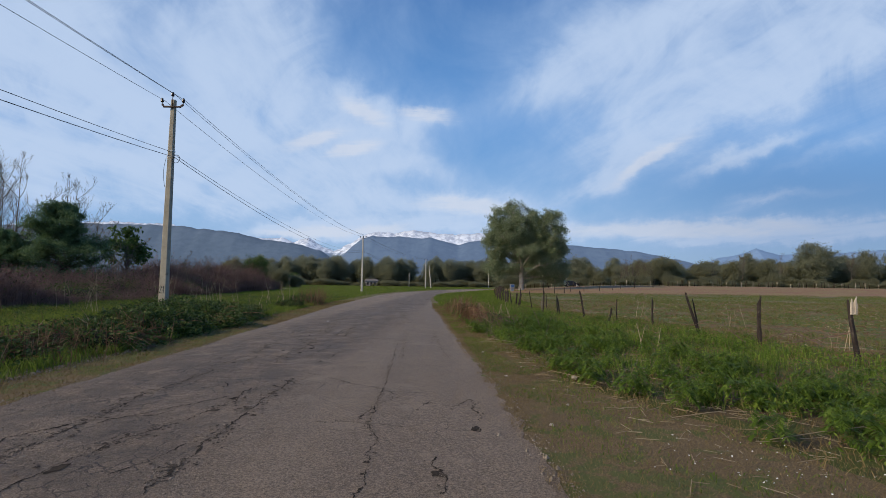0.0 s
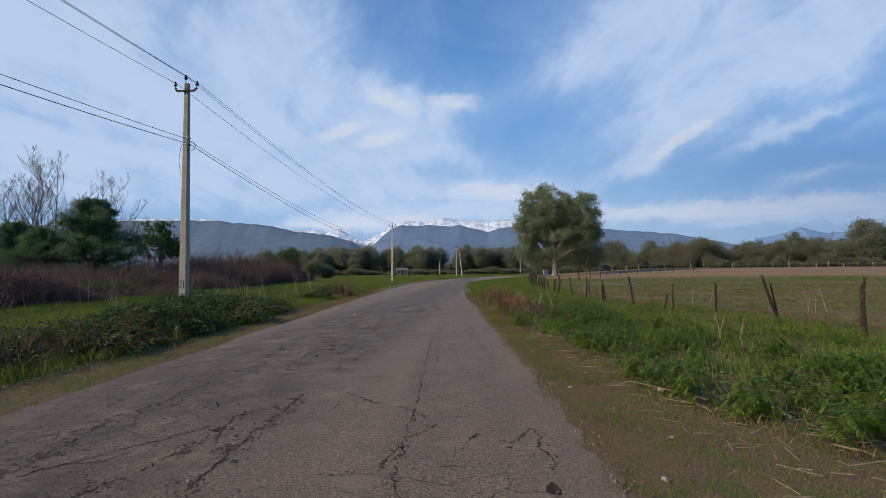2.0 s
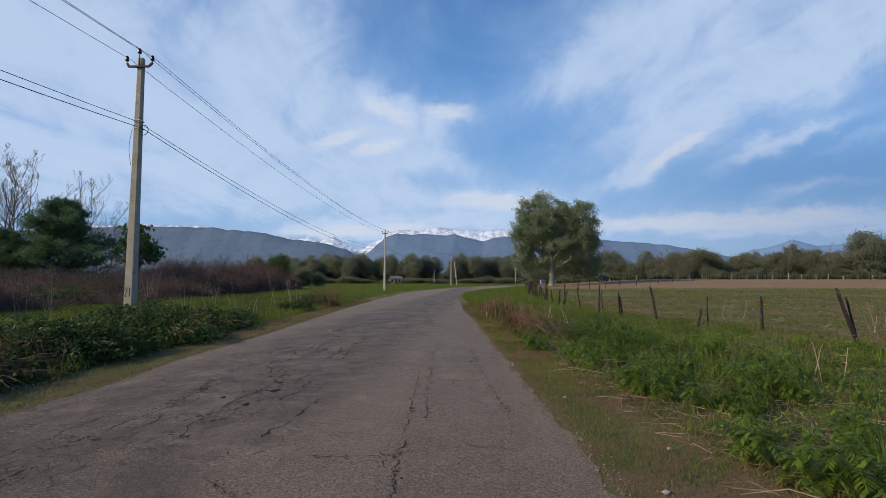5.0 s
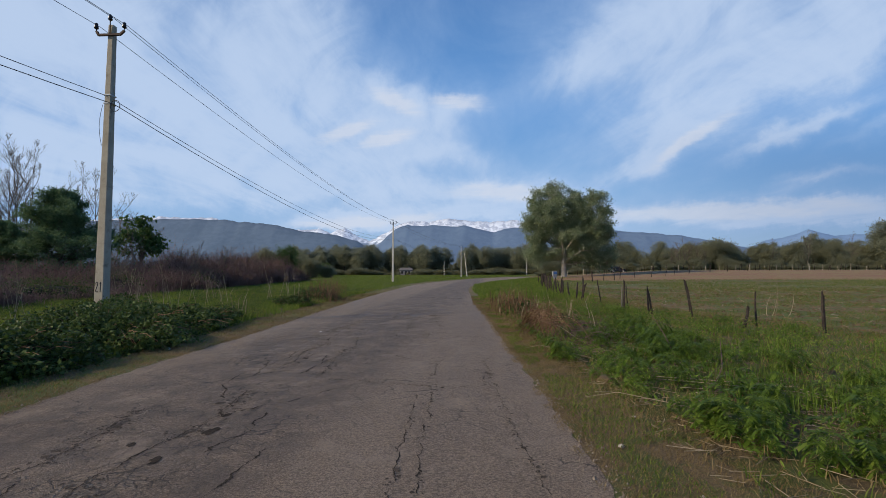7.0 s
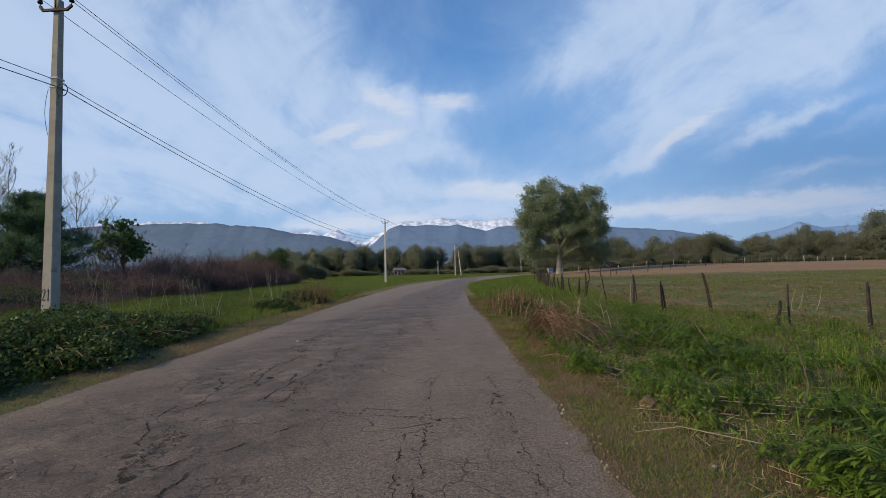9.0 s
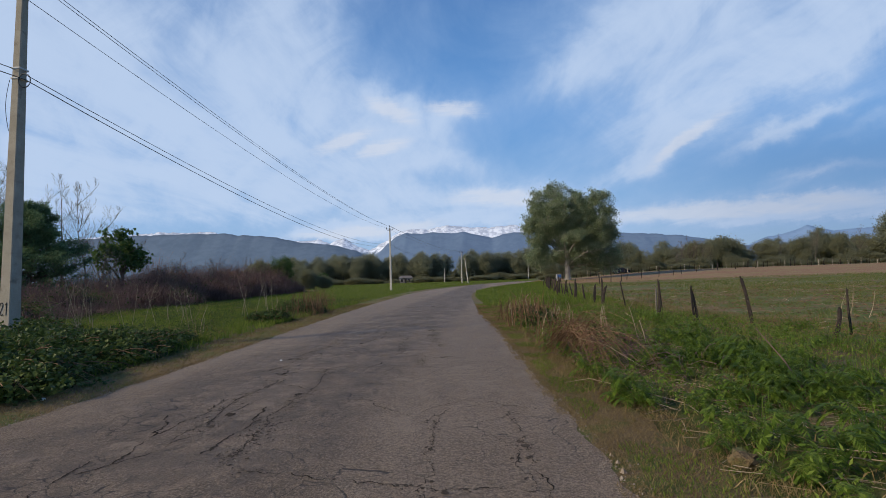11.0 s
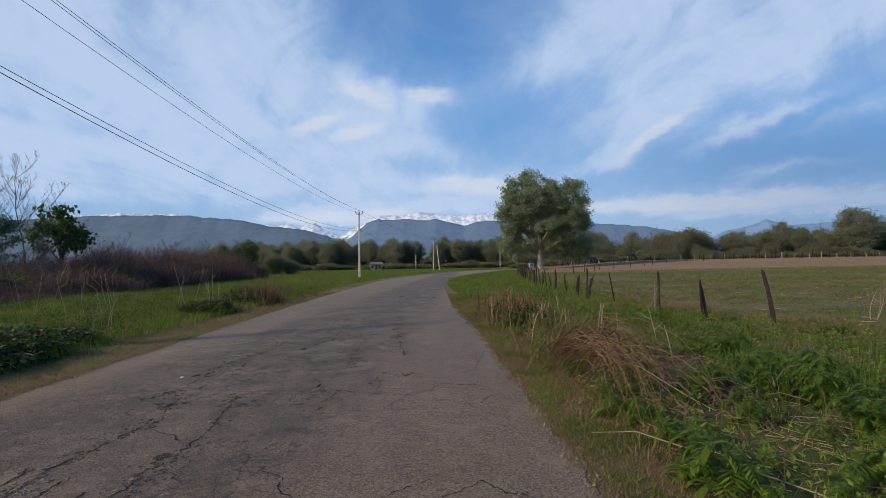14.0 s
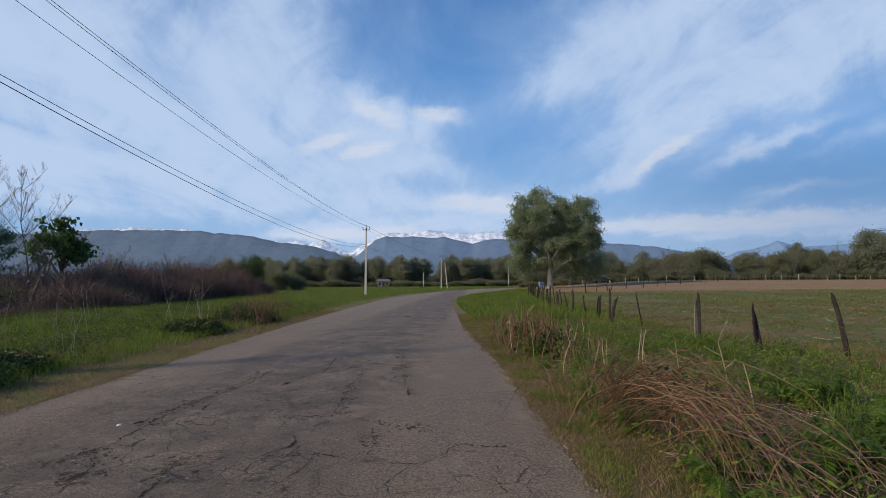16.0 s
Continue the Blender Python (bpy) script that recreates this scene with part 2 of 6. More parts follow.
def asphalt():
    m, g, bsdf = material("worn_asphalt", 0.74)
    co = coords(g)
    grit = g.noise(co, 130, 3, 0.7)
    stone = g.node("ShaderNodeTexVoronoi")
    g.put(stone.inputs["Vector"], co)
    stone.inputs["Scale"].default_value = 75
    mid = g.noise(co, 2.2, 6, 0.65)
    big = g.noise(co, 0.35, 4)
    wheel = g.node("ShaderNodeMapping")
    wheel.inputs["Scale"].default_value = (0.9, 0.05, 1)
    g.put(wheel.inputs[0], co)
    lane = g.noise(wheel.outputs[0], 1.4, 3)
    base = g.mix(g.smooth(mid, 0.3, 0.7), (0.149, 0.112, 0.078), (0.218, 0.166, 0.115))
    base = g.mix(g.smooth(big, 0.4, 0.65), base, (0.165, 0.125, 0.088))
    base = g.mix(g.math("MULTIPLY", g.smooth(lane, 0.45, 0.7), 0.45), base, (0.246, 0.189, 0.133))
    base = g.mix(g.math("MULTIPLY", g.smooth(grit, 0.52, 0.70), 0.75), base, (0.430, 0.332, 0.236))
    base = g.mix(g.math("MULTIPLY", g.smooth(grit, 0.48, 0.30), 0.7), base, (0.042, 0.036, 0.031))
    gravel = g.noise(co, 46, 4, 0.8)
    base = g.mix(g.math("MULTIPLY", g.smooth(gravel, 0.52, 0.62), 0.7), base, (0.341, 0.265, 0.186))
    base = g.mix(g.math("MULTIPLY", g.smooth(gravel, 0.47, 0.37), 0.72), base, (0.047, 0.038, 0.029))
    # single chips of stone
    chips = g.node("ShaderNodeSeparateXYZ")
    g.put(chips.inputs[0], stone.outputs["Color"])
    base = g.mix(g.math("MULTIPLY", g.smooth(chips.outputs[0], 0.72, 0.95), 0.36), base, (0.36, 0.29, 0.225))
    base = g.mix(g.math("MULTIPLY", g.smooth(chips.outputs[0], 0.26, 0.05), 0.36), base, (0.05, 0.042, 0.036))
    # fine crazing, in worn patches only
    wv = g.node("ShaderNodeVectorMath", operation="MULTIPLY_ADD")
    nz = g.node("ShaderNodeTexNoise")
    g.put(nz.inputs["Vector"], co)
    nz.inputs["Scale"].default_value, nz.inputs["Detail"].default_value = 1.8, 5
    g.put(wv.inputs[0], nz.outputs["Color"])
    wv.inputs[1].default_value = (0.55, 0.55, 0)
    g.put(wv.inputs[2], co)
    cells = g.node("ShaderNodeTexVoronoi", feature="DISTANCE_TO_EDGE")
    g.put(cells.inputs["Vector"], wv.outputs[0])
    cells.inputs["Scale"].default_value = 1.9
    line = g.smooth(cells.outputs[0], 0.013, 0.002)
    where = g.smooth(g.noise(co, 0.55, 3), 0.47, 0.62)
    sx = g.node("ShaderNodeSeparateXYZ")
    g.put(sx.inputs[0], co)
    side = g.math("MULTIPLY", g.smooth(sx.outputs[0], -1.0, -2.0), g.smooth(sx.outputs[0], -5.4, -4.2))
    # crocodile cracking of the broken lane
    scales = g.node("ShaderNodeTexVoronoi", feature="DISTANCE_TO_EDGE")
    g.put(scales.inputs["Vector"], wv.outputs[0])
    scales.inputs["Scale"].default_value = 5.2
    croc = g.math("MULTIPLY", g.smooth(scales.outputs[0], 0.045, 0.006), g.math("MULTIPLY", g.smooth(g.noise(co, 0.9, 4, 0.7), 0.46, 0.60), g.math("MULTIPLY_ADD", side, 0.9, 0.05)))
    crack = g.math("MAXIMUM", g.math("MULTIPLY", line, where), croc)
    worn = g.math("MULTIPLY", g.math("MULTIPLY_ADD", side, 0.75, 0.25), g.smooth(g.noise(co, 0.8, 3), 0.40, 0.58))
    drawn = g.node("ShaderNodeMapping")
    drawn.inputs["Scale"].default_value = (1.0, 0.55, 1)
    g.put(drawn.inputs[0], co)
    ruin = g.math("MULTIPLY", g.smooth(g.noise(drawn.outputs[0], 6.5, 9, 0.8), 0.53, 0.60), g.math("MULTIPLY", g.smooth(g.noise(drawn.outputs[0], 1.1, 3), 0.46, 0.58), g.math("MULTIPLY_ADD", side, 0.8, 0.2)))
    pits = g.math("MULTIPLY", g.smooth(g.noise(co, 38, 7, 0.8), 0.49, 0.36), worn)
    base = g.mix(g.math("MULTIPLY", pits, 0.55), base, (0.055, 0.045, 0.038))
    base = g.mix(g.math("MULTIPLY", g.math("MULTIPLY", side, g.smooth(g.noise(co, 1.7, 5, 0.7), 0.34, 0.62)), 0.62), base, (0.082, 0.066, 0.055))
    base = g.mix(g.math("MULTIPLY", g.smooth(g.noise(co, 1.3, 3), 0.60, 0.68), 0.4), base, (0.27, 0.215, 0.16))
    base = g.mix(1.0, base, (1.29, 1.25, 1.20), "MULTIPLY")
    bsdf.inputs["Specular IOR Level"].default_value = 0.4
    base = g.mix(g.math("MULTIPLY", crack, 0.75), base, (0.022, 0.02, 0.019))
    base = g.mix(g.math("MULTIPLY", ruin, 0.62), base, (0.06, 0.05, 0.04))
    g.put(bsdf.inputs["Base Color"], base)
    h = g.math("SUBTRACT", g.math("MULTIPLY_ADD", grit, 0.7, g.math("MULTIPLY_ADD", gravel, 1.2, g.math("MULTIPLY", mid, 0.8))), g.math("MULTIPLY_ADD", crack, 0.9, g.math("MULTIPLY_ADD", pits, 1.2, g.math("MULTIPLY", ruin, 1.1))))
    bumped(g, bsdf, h, 0.9, 0.022)
    return m


def earth(name, soil, dry, green, share, scale=1.0):
    m, g, bsdf = material(name, 0.95)
    co = coords(g)
    n1, n2, n3 = g.noise(co, 55 * scale, 5, 0.7), g.noise(co, 1.7 * scale, 5, 0.65), g.noise(co, 0.21 * scale, 4)
    c = g.mix(g.smooth(n1, 0.35, 0.7), soil, dry)
    veg = g.math("MULTIPLY_ADD", n2, 0.6, g.math("MULTIPLY", n3, 0.4))
    c = g.mix(g.smooth(veg, 0.62 - share * 0.3, 0.70 - share * 0.3), c, g.mix(n1, green, tuple(v * 1.7 for v in green)))
    g.put(bsdf.inputs["Base Color"], c)
    bumped(g, bsdf, g.math("MULTIPLY_ADD", n2, 0.6, n1), 0.8, 0.03)
    return m


def hazy_mountain_material(name, low, high, snow_line=None, glow=0.5):
    """Distant slopes behind kilometres of air: a backdrop whose blue colour and glow carry the haze."""
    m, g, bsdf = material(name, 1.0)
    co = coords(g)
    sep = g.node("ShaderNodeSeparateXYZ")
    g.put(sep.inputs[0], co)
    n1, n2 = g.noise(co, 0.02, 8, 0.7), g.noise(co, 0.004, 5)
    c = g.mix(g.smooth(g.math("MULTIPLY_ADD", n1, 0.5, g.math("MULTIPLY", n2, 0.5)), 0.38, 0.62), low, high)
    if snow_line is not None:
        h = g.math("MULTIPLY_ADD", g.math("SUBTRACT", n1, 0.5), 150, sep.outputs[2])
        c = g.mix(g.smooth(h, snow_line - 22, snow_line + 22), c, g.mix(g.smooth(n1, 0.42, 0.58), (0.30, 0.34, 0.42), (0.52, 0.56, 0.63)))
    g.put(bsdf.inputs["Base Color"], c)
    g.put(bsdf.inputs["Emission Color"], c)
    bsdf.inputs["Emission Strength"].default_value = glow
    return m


M = {
    "asphalt": asphalt(),
    "crack": surface("crack_dirt", (0.026, 0.021, 0.017), (0.07, 0.057, 0.045), 90, 6, 1.0),
    "hollow": surface("broken_asphalt", (0.055, 0.044, 0.036), (0.12, 0.097, 0.076), 90, 6, 1.0),
    "stone": surface("loose_stone", (0.20, 0.165, 0.125), (0.36, 0.30, 0.235), 60, 9, 0.95, 0.4, 0.004),
    "ground": earth("meadow_ground", (0.095, 0.066, 0.036), (0.20, 0.145, 0.07), (0.07, 0.082, 0.018), 0.65),
    "verge": earth("verge_ground", (0.13, 0.09, 0.048), (0.28, 0.20, 0.10), (0.09, 0.10, 0.03), 0.5, 1.4),
    "field": earth("stubble_field", (0.145, 0.095, 0.045), (0.25, 0.175, 0.085), (0.08, 0.10, 0.024), 0.58),
    "soil": earth("ploughed_soil", (0.22, 0.118, 0.064), (0.33, 0.195, 0.11), (0.20, 0.145, 0.065), 0.5, 0.5),
    "litter": earth("dead_leaf_litter", (0.06, 0.040, 0.033), (0.13, 0.085, 0.066), (0.035, 0.04, 0.018), 0.2),
    "concrete": surface("pole_concrete", (0.33, 0.29, 0.22), (0.46, 0.41, 0.32), 60, 2.2, 0.9, 0.35, 0.006, (0.24, 0.21, 0.16)),
    "white_concrete": surface("pale_concrete", (0.50, 0.47, 0.41), (0.62, 0.59, 0.52), 40, 2.2, 0.9, 0.3, 0.006),
    "steel": surface("rusty_steel", (0.05, 0.03, 0.024), (0.10, 0.055, 0.04), 60, 8, 0.7),
    "insulator": surface("brown_glaze", (0.018, 0.012, 0.012), (0.03, 0.018, 0.016), 20, 6, 0.25, 0.05),
    "wire": surface("dark_wire", (0.035, 0.036, 0.04), (0.055, 0.056, 0.06), 20, 6, 0.6, 0.05),
    "clamp": surface("pale_clamp", (0.55, 0.55, 0.53), (0.66, 0.66, 0.64), 40, 6, 0.5, 0.1),
    "paint": surface("black_stencil", (0.02, 0.02, 0.02), (0.045, 0.043, 0.04), 50, 9, 0.8, 0.1),
    "post": surface("weathered_post", (0.022, 0.016, 0.014), (0.060, 0.046, 0.038), 45, 5, 0.9, 0.9, 0.012, (0.12, 0.10, 0.085)),
    "palewood": surface("split_pale_wood", (0.36, 0.31, 0.25), (0.52, 0.46, 0.38), 50, 6, 0.85, 0.6, 0.008),
    "greywood": surface("grey_weathered_wood", (0.10, 0.085, 0.07), (0.26, 0.235, 0.20), 50, 7, 0.9, 0.8, 0.01),
    "bark": surface("bark", (0.07, 0.056, 0.045), (0.16, 0.135, 0.11), 14, 1.6, 0.95, 0.8, 0.05),
    "palebark": surface("pale_bark", (0.28, 0.25, 0.21), (0.42, 0.39, 0.34), 12, 1.5, 0.95, 0.5, 0.04),
    "barebark": surface("bare_bark", (0.105, 0.088, 0.072), (0.19, 0.162, 0.135), 12, 1.5, 0.95, 0.5, 0.03),
    "twig": leafy("dead_twig", (0.098, 0.064, 0.056), (0.185, 0.120, 0.104), (0.30, 0.205, 0.175), 0.15, 0.9),
    "stem": leafy("dry_stem", (0.085, 0.048, 0.030), (0.19, 0.110, 0.062), (0.38, 0.245, 0.135), 0.1, 0.8),
    "straw": leafy("straw", (0.22, 0.165, 0.10), (0.34, 0.27, 0.175), (0.50, 0.42, 0.29), 0.15, 0.7),
    "grass": leafy("meadow_grass", (0.056, 0.094, 0.013), (0.135, 0.198, 0.028), (0.275, 0.305, 0.068), 0.45),
    "drygrass": leafy("dry_grass", (0.11, 0.080, 0.034), (0.225, 0.162, 0.072), (0.37, 0.285, 0.14), 0.3, 0.8),
    "fieldgrass": leafy("field_grass", (0.07, 0.096, 0.022), (0.14, 0.172, 0.04), (0.27, 0.25, 0.09), 0.4),
    "weed": leafy("weed_leaf", (0.048, 0.088, 0.013), (0.128, 0.208, 0.028), (0.28, 0.355, 0.066), 0.43),
    "bramble": leafy("bramble_leaf", (0.022, 0.042, 0.012), (0.06, 0.098, 0.024), (0.16, 0.21, 0.06), 0.3, 0.5),
    # near-black colour for the shade deep inside the brambles
    "shade": surface("bramble_inner_shade", (0.016, 0.017, 0.009), (0.04, 0.034, 0.02), 30, 4, 0.95),
    "crown": leafy("crown_leaf", (0.125, 0.17, 0.09), (0.245, 0.305, 0.17), (0.44, 0.48, 0.32), 0.5),
    # far leaves: distance haze painted in, colours lightened and drawn closer together
    "farleaf": leafy("hazed_far_leaf", (0.20, 0.218, 0.15), (0.265, 0.282, 0.19), (0.34, 0.355, 0.245), 0.58),
    "hedge": leafy("hazed_hedge_leaf", (0.175, 0.182, 0.112), (0.235, 0.24, 0.142), (0.315, 0.31, 0.19), 0.58),
    "conifer": leafy("conifer_leaf", (0.05, 0.098, 0.05), (0.11, 0.185, 0.088), (0.20, 0.29, 0.135), 0.42),
    "broad": leafy("broad_leaf", (0.035, 0.075, 0.025), (0.075, 0.135, 0.04), (0.14, 0.20, 0.06), 0.35),
    "flower": surface("white_petals", (0.72, 0.72, 0.66), (0.82, 0.82, 0.78), 60, 9, 0.7, 0.1),
    "carpaint": surface("dark_car_paint", (0.012, 0.012, 0.016), (0.02, 0.02, 0.026), 10, 2, 0.25, 0.02),
    "tyre": surface("rubber", (0.015, 0.015, 0.015), (0.025, 0.025, 0.025), 40, 6, 0.9),
    "glass": surface("car_glass", (0.02, 0.025, 0.03), (0.03, 0.035, 0.04), 5, 1, 0.08, 0.0),
    "plaster": surface("old_plaster", (0.28, 0.24, 0.22), (0.38, 0.34, 0.31), 8, 0.7, 0.9, 0.3, 0.02, (0.3, 0.24, 0.2)),
    "rooftile": surface("grey_roof", (0.13, 0.115, 0.105), (0.19, 0.17, 0.155), 8, 0.8, 0.85),
    "dark": surface("dark_opening", (0.02, 0.02, 0.022), (0.035, 0.033, 0.033), 8, 1, 0.7),
    "signwhite": surface("white_sheet_metal", (0.24, 0.25, 0.26), (0.33, 0.34, 0.35), 8, 1, 0.5, 0.1),
    "signblue": surface("blue_sheet_metal", (0.05, 0.13, 0.32), (0.08, 0.17, 0.38), 8, 1, 0.5, 0.1),
}


for key_ in ("crack", "hollow", "stone"):
    M[key_].node_tree.nodes["Principled BSDF"].inputs["Specular IOR Level"].default_value = 0.05

# ---------- mesh tools ----------
def np_mesh(name, V, F, mat, smooth=False):
    """A mesh from arrays: vertices (n,3) and faces (m,k)."""
    V, F = np.asarray(V, np.float32), np.asarray(F, np.int32)
    me = bpy.data.meshes.new(name)
    me.vertices.add(len(V))
    me.vertices.foreach_set("co", V.ravel())
    k = F.shape[1]
    me.loops.add(F.size)
    me.loops.foreach_set("vertex_index", F.ravel())
    me.polygons.add(len(F))
    me.polygons.foreach_set("loop_start", np.arange(0, F.size, k, dtype=np.int32))
    me.polygons.foreach_set("use_smooth", np.full(len(F), smooth))
    me.update(calc_edges=True)
    me.materials.append(mat)
    return me


def holder(name, at=(0, 0, 0), rz=0.0):
    ob = new(name)
    ob.empty_display_size = 0.2
    ob.matrix_basis = pose(*at, 0, 0, rz)
    return ob


def child(name, me, parent, label=""):
    ob = new(name, me)
    ob.parent = parent
    return tagged(ob, label)


def loose(name, me, parent, label=""):
    """A part made of more pieces than one could count."""
    return tagged(child(name, me, parent, label), kind="stuff")


def part(name, bm, mat, parent, label=""):
    me = bpy.data.meshes.new(name)
    bm.to_mesh(me)
    bm.free()
    me.materials.append(mat)
    return child(name, me, parent, label)


def box_bm(sx, sy, sz, m=None, bevel=0.0):
    bm = bmesh.new()
    bmesh.ops.create_cube(bm, size=1, matrix=(m or Matrix()) @ Matrix.Diagonal((sx, sy, sz, 1)))
    if bevel:
        bmesh.ops.bevel(bm, geom=bm.edges[:], offset=bevel, segments=2, affect="EDGES")
    return bm


def lathe_bm(profile, sides=14, m=None):
    """A turned shape: profile of (radius, height)."""
    bm = bmesh.new()
    rings = [[bm.verts.new((r * math.cos(2 * math.pi * i / sides), r * math.sin(2 * math.pi * i / sides), h)) for i in range(sides)] for r, h in profile]
    for a, b in zip(rings, rings[1:]):
        for i in range(sides):
            bm.faces.new((a[i], a[(i + 1) % sides], b[(i + 1) % sides], b[i]))
    bm.faces.new(rings[0][::-1])
    bm.faces.new(rings[-1])
    for f in bm.faces:
        f.smooth = True
    if m is not None:
        bm.transform(m)
    return bm


def tubes(P, R, sides=3):
    """Tubes along paths P (n,k,3) with radii R (n,k): vertices and quads."""
    P = np.asarray(P, float)
    R = np.broadcast_to(np.asarray(R, float), P.shape[:2])
    n, k = P.shape[:2]
    T = np.gradient(P, axis=1)
    T /= np.linalg.norm(T, axis=2, keepdims=True) + 1e-9
    up = np.where(np.abs(T[..., 2:3]) > 0.9, np.array([1.0, 0, 0]), np.array([0, 0, 1.0]))
    A = np.cross(T, up)
    A /= np.linalg.norm(A, axis=2, keepdims=True) + 1e-9
    B = np.cross(T, A)
    ang = np.arange(sides) * 2 * math.pi / sides
    V = P[:, :, None] + R[:, :, None, None] * (np.cos(ang)[None, None, :, None] * A[:, :, None] + np.sin(ang)[None, None, :, None] * B[:, :, None])
    idx = np.arange(n * k * sides).reshape(n, k, sides)
    nx = np.roll(idx, -1, axis=2)
    F = np.stack([idx[:, :-1], nx[:, :-1], nx[:, 1:], idx[:, 1:]], -1).reshape(-1, 4)
    return V.reshape(-1, 3), F


def joined(pieces):
    V, F, n = [], [], 0
    for v, f in pieces:
        V.append(v)
        F.append(f + n)
        n += len(v)
    return np.concatenate(V), np.concatenate(F)


def blades(rng, xy, h, w, lean=0.35, z=0.0):
    """Grass blades at the points xy: a bent tapering strip each."""
    n = len(xy)
    h = h * rng.uniform(0.55, 1.25, n)
    a, b = rng.uniform(0, 2 * math.pi, n), rng.uniform(0, 2 * math.pi, n)
    side = np.stack([np.cos(a), np.sin(a), 0 * a], 1) * (w * rng.uniform(0.7, 1.3, n))[:, None] / 2
    way = np.stack([np.cos(b), np.sin(b), 0 * b], 1) * (h * lean * rng.uniform(0.2, 1.6, n))[:, None]
    base = np.column_stack([xy, np.broadcast_to(z, n)])
    up = np.zeros((n, 3))
    up[:, 2] = h
    mid = base + 0.55 * up + 0.35 * way
    tip = base + up * 0.95 + way
    V = np.stack([base - side, base + side, mid - 0.8 * side, mid + 0.8 * side, tip], 1).reshape(-1, 3)
    o = np.arange(n)[:, None] * 5
    F = np.concatenate([o + np.array([[0, 1, 3]]), o + np.array([[0, 3, 2]]), o + np.array([[2, 3, 4]])])
    return V, F


def leaves(rng, at, length, width, droop=0.0, flat=0.0):
    """Leaves at the points: folded diamonds turned at random."""
    n = len(at)
    d = rng.normal(size=(n, 3))
    d[:, 2] = d[:, 2] * (1 - flat) - droop
    d /= np.linalg.norm(d, axis=1, keepdims=True)
    s = np.cross(d, rng.normal(size=(n, 3)) * (1 - flat) + np.array([0, 0, 1.0]) * (flat + 0.2))
    s /= np.linalg.norm(s, axis=1, keepdims=True) + 1e-9
    nn = np.cross(d, s)
    ln = (length * rng.uniform(0.6, 1.3, n))[:, None]
    wd = (width * rng.uniform(0.7, 1.2, n))[:, None]
    V = np.stack([at, at + d * ln * 0.45 + s * wd / 2 + nn * wd * 0.15, at + d * ln, at + d * ln * 0.45 - s * wd / 2 + nn * wd * 0.15], 1).reshape(-1, 3)
    o = np.arange(n)[:, None] * 4
    return V, np.concatenate([o + np.array([[0, 1, 2]]), o + np.array([[0, 2, 3]])])


def patchy(xy, scale, cut, seed=0.0):
    """Keeps the points where a slow noise is above the cut."""
    keep = np.array([noise.noise((x * scale, y * scale, seed)) > cut for x, y in xy])
    return xy[keep]


# ---------- plan ----------
RIGHT_Y, RIGHT_X = (-30, 3.5, 7, 10, 16.5, 22, 30, 40, 46, 56, 73, 90, 125, 170, 230), (2.6, 1.57, 1.32, 1.06, 0.50, 0.10, -0.72, -1.35, -1.78, -2.0, -0.9, 1.4, 9.5, 27, 60)
LEFT_Y, LEFT_X = (-30, 5.7, 8, 11, 13.2, 17, 20, 22.3, 25, 30, 40, 58, 75, 104, 125, 170, 230), (-3.6, -4.5, -4.76, -4.98, -5.3, -5.56, -5.86, -6.12, -6.4, -6.85, -7.6, -8.6, -8.0, -4.0, 1.0, 17, 50)
OUTER_Y, OUTER_X = (-30, 0, 4, 5.4, 7.2, 11.2, 16.8, 22.5, 31, 45, 60, 75, 125, 230), (6.0, 4.7, 4.0, 3.66, 2.7, 1.93, 1.0, 0.6, 0.0, -1.2, -1.6, 0.0, 11, 61)
right_edge = lambda y: np.interp(y, RIGHT_Y, RIGHT_X)
left_edge = lambda y: np.interp(y, LEFT_Y, LEFT_X)
verge_right = lambda y: np.interp(y, OUTER_Y, OUTER_X)
verge_left = lambda y: left_edge(y) - np.interp(y, (0, 7, 12, 18, 30, 80), (0.9, 1.0, 1.0, 1.15, 1.15, 1.2))
fence_x = lambda y: np.interp(y, (-20, 6, 10.6, 14, 19, 22.7, 26, 29, 36, 50, 70, 100), (13.5, 10.6, 9.1, 8.5, 8.0, 6.6, 5.5, 5.2, 4.6, 5.0, 6.5, 10.2))
thicket_x = lambda y: -18.6 - 0.2 * (np.asarray(y) - 20)


def ease(t):
    t = np.clip(t, 0, 1)
    return t * t * (3 - 2 * t)


def rise(x, y):
    """The land climbs gently towards the far side of the fields."""
    return 1.9 * ease((np.asarray(y) - 70) / 85) * ease((np.asarray(x) - 6) / 45)


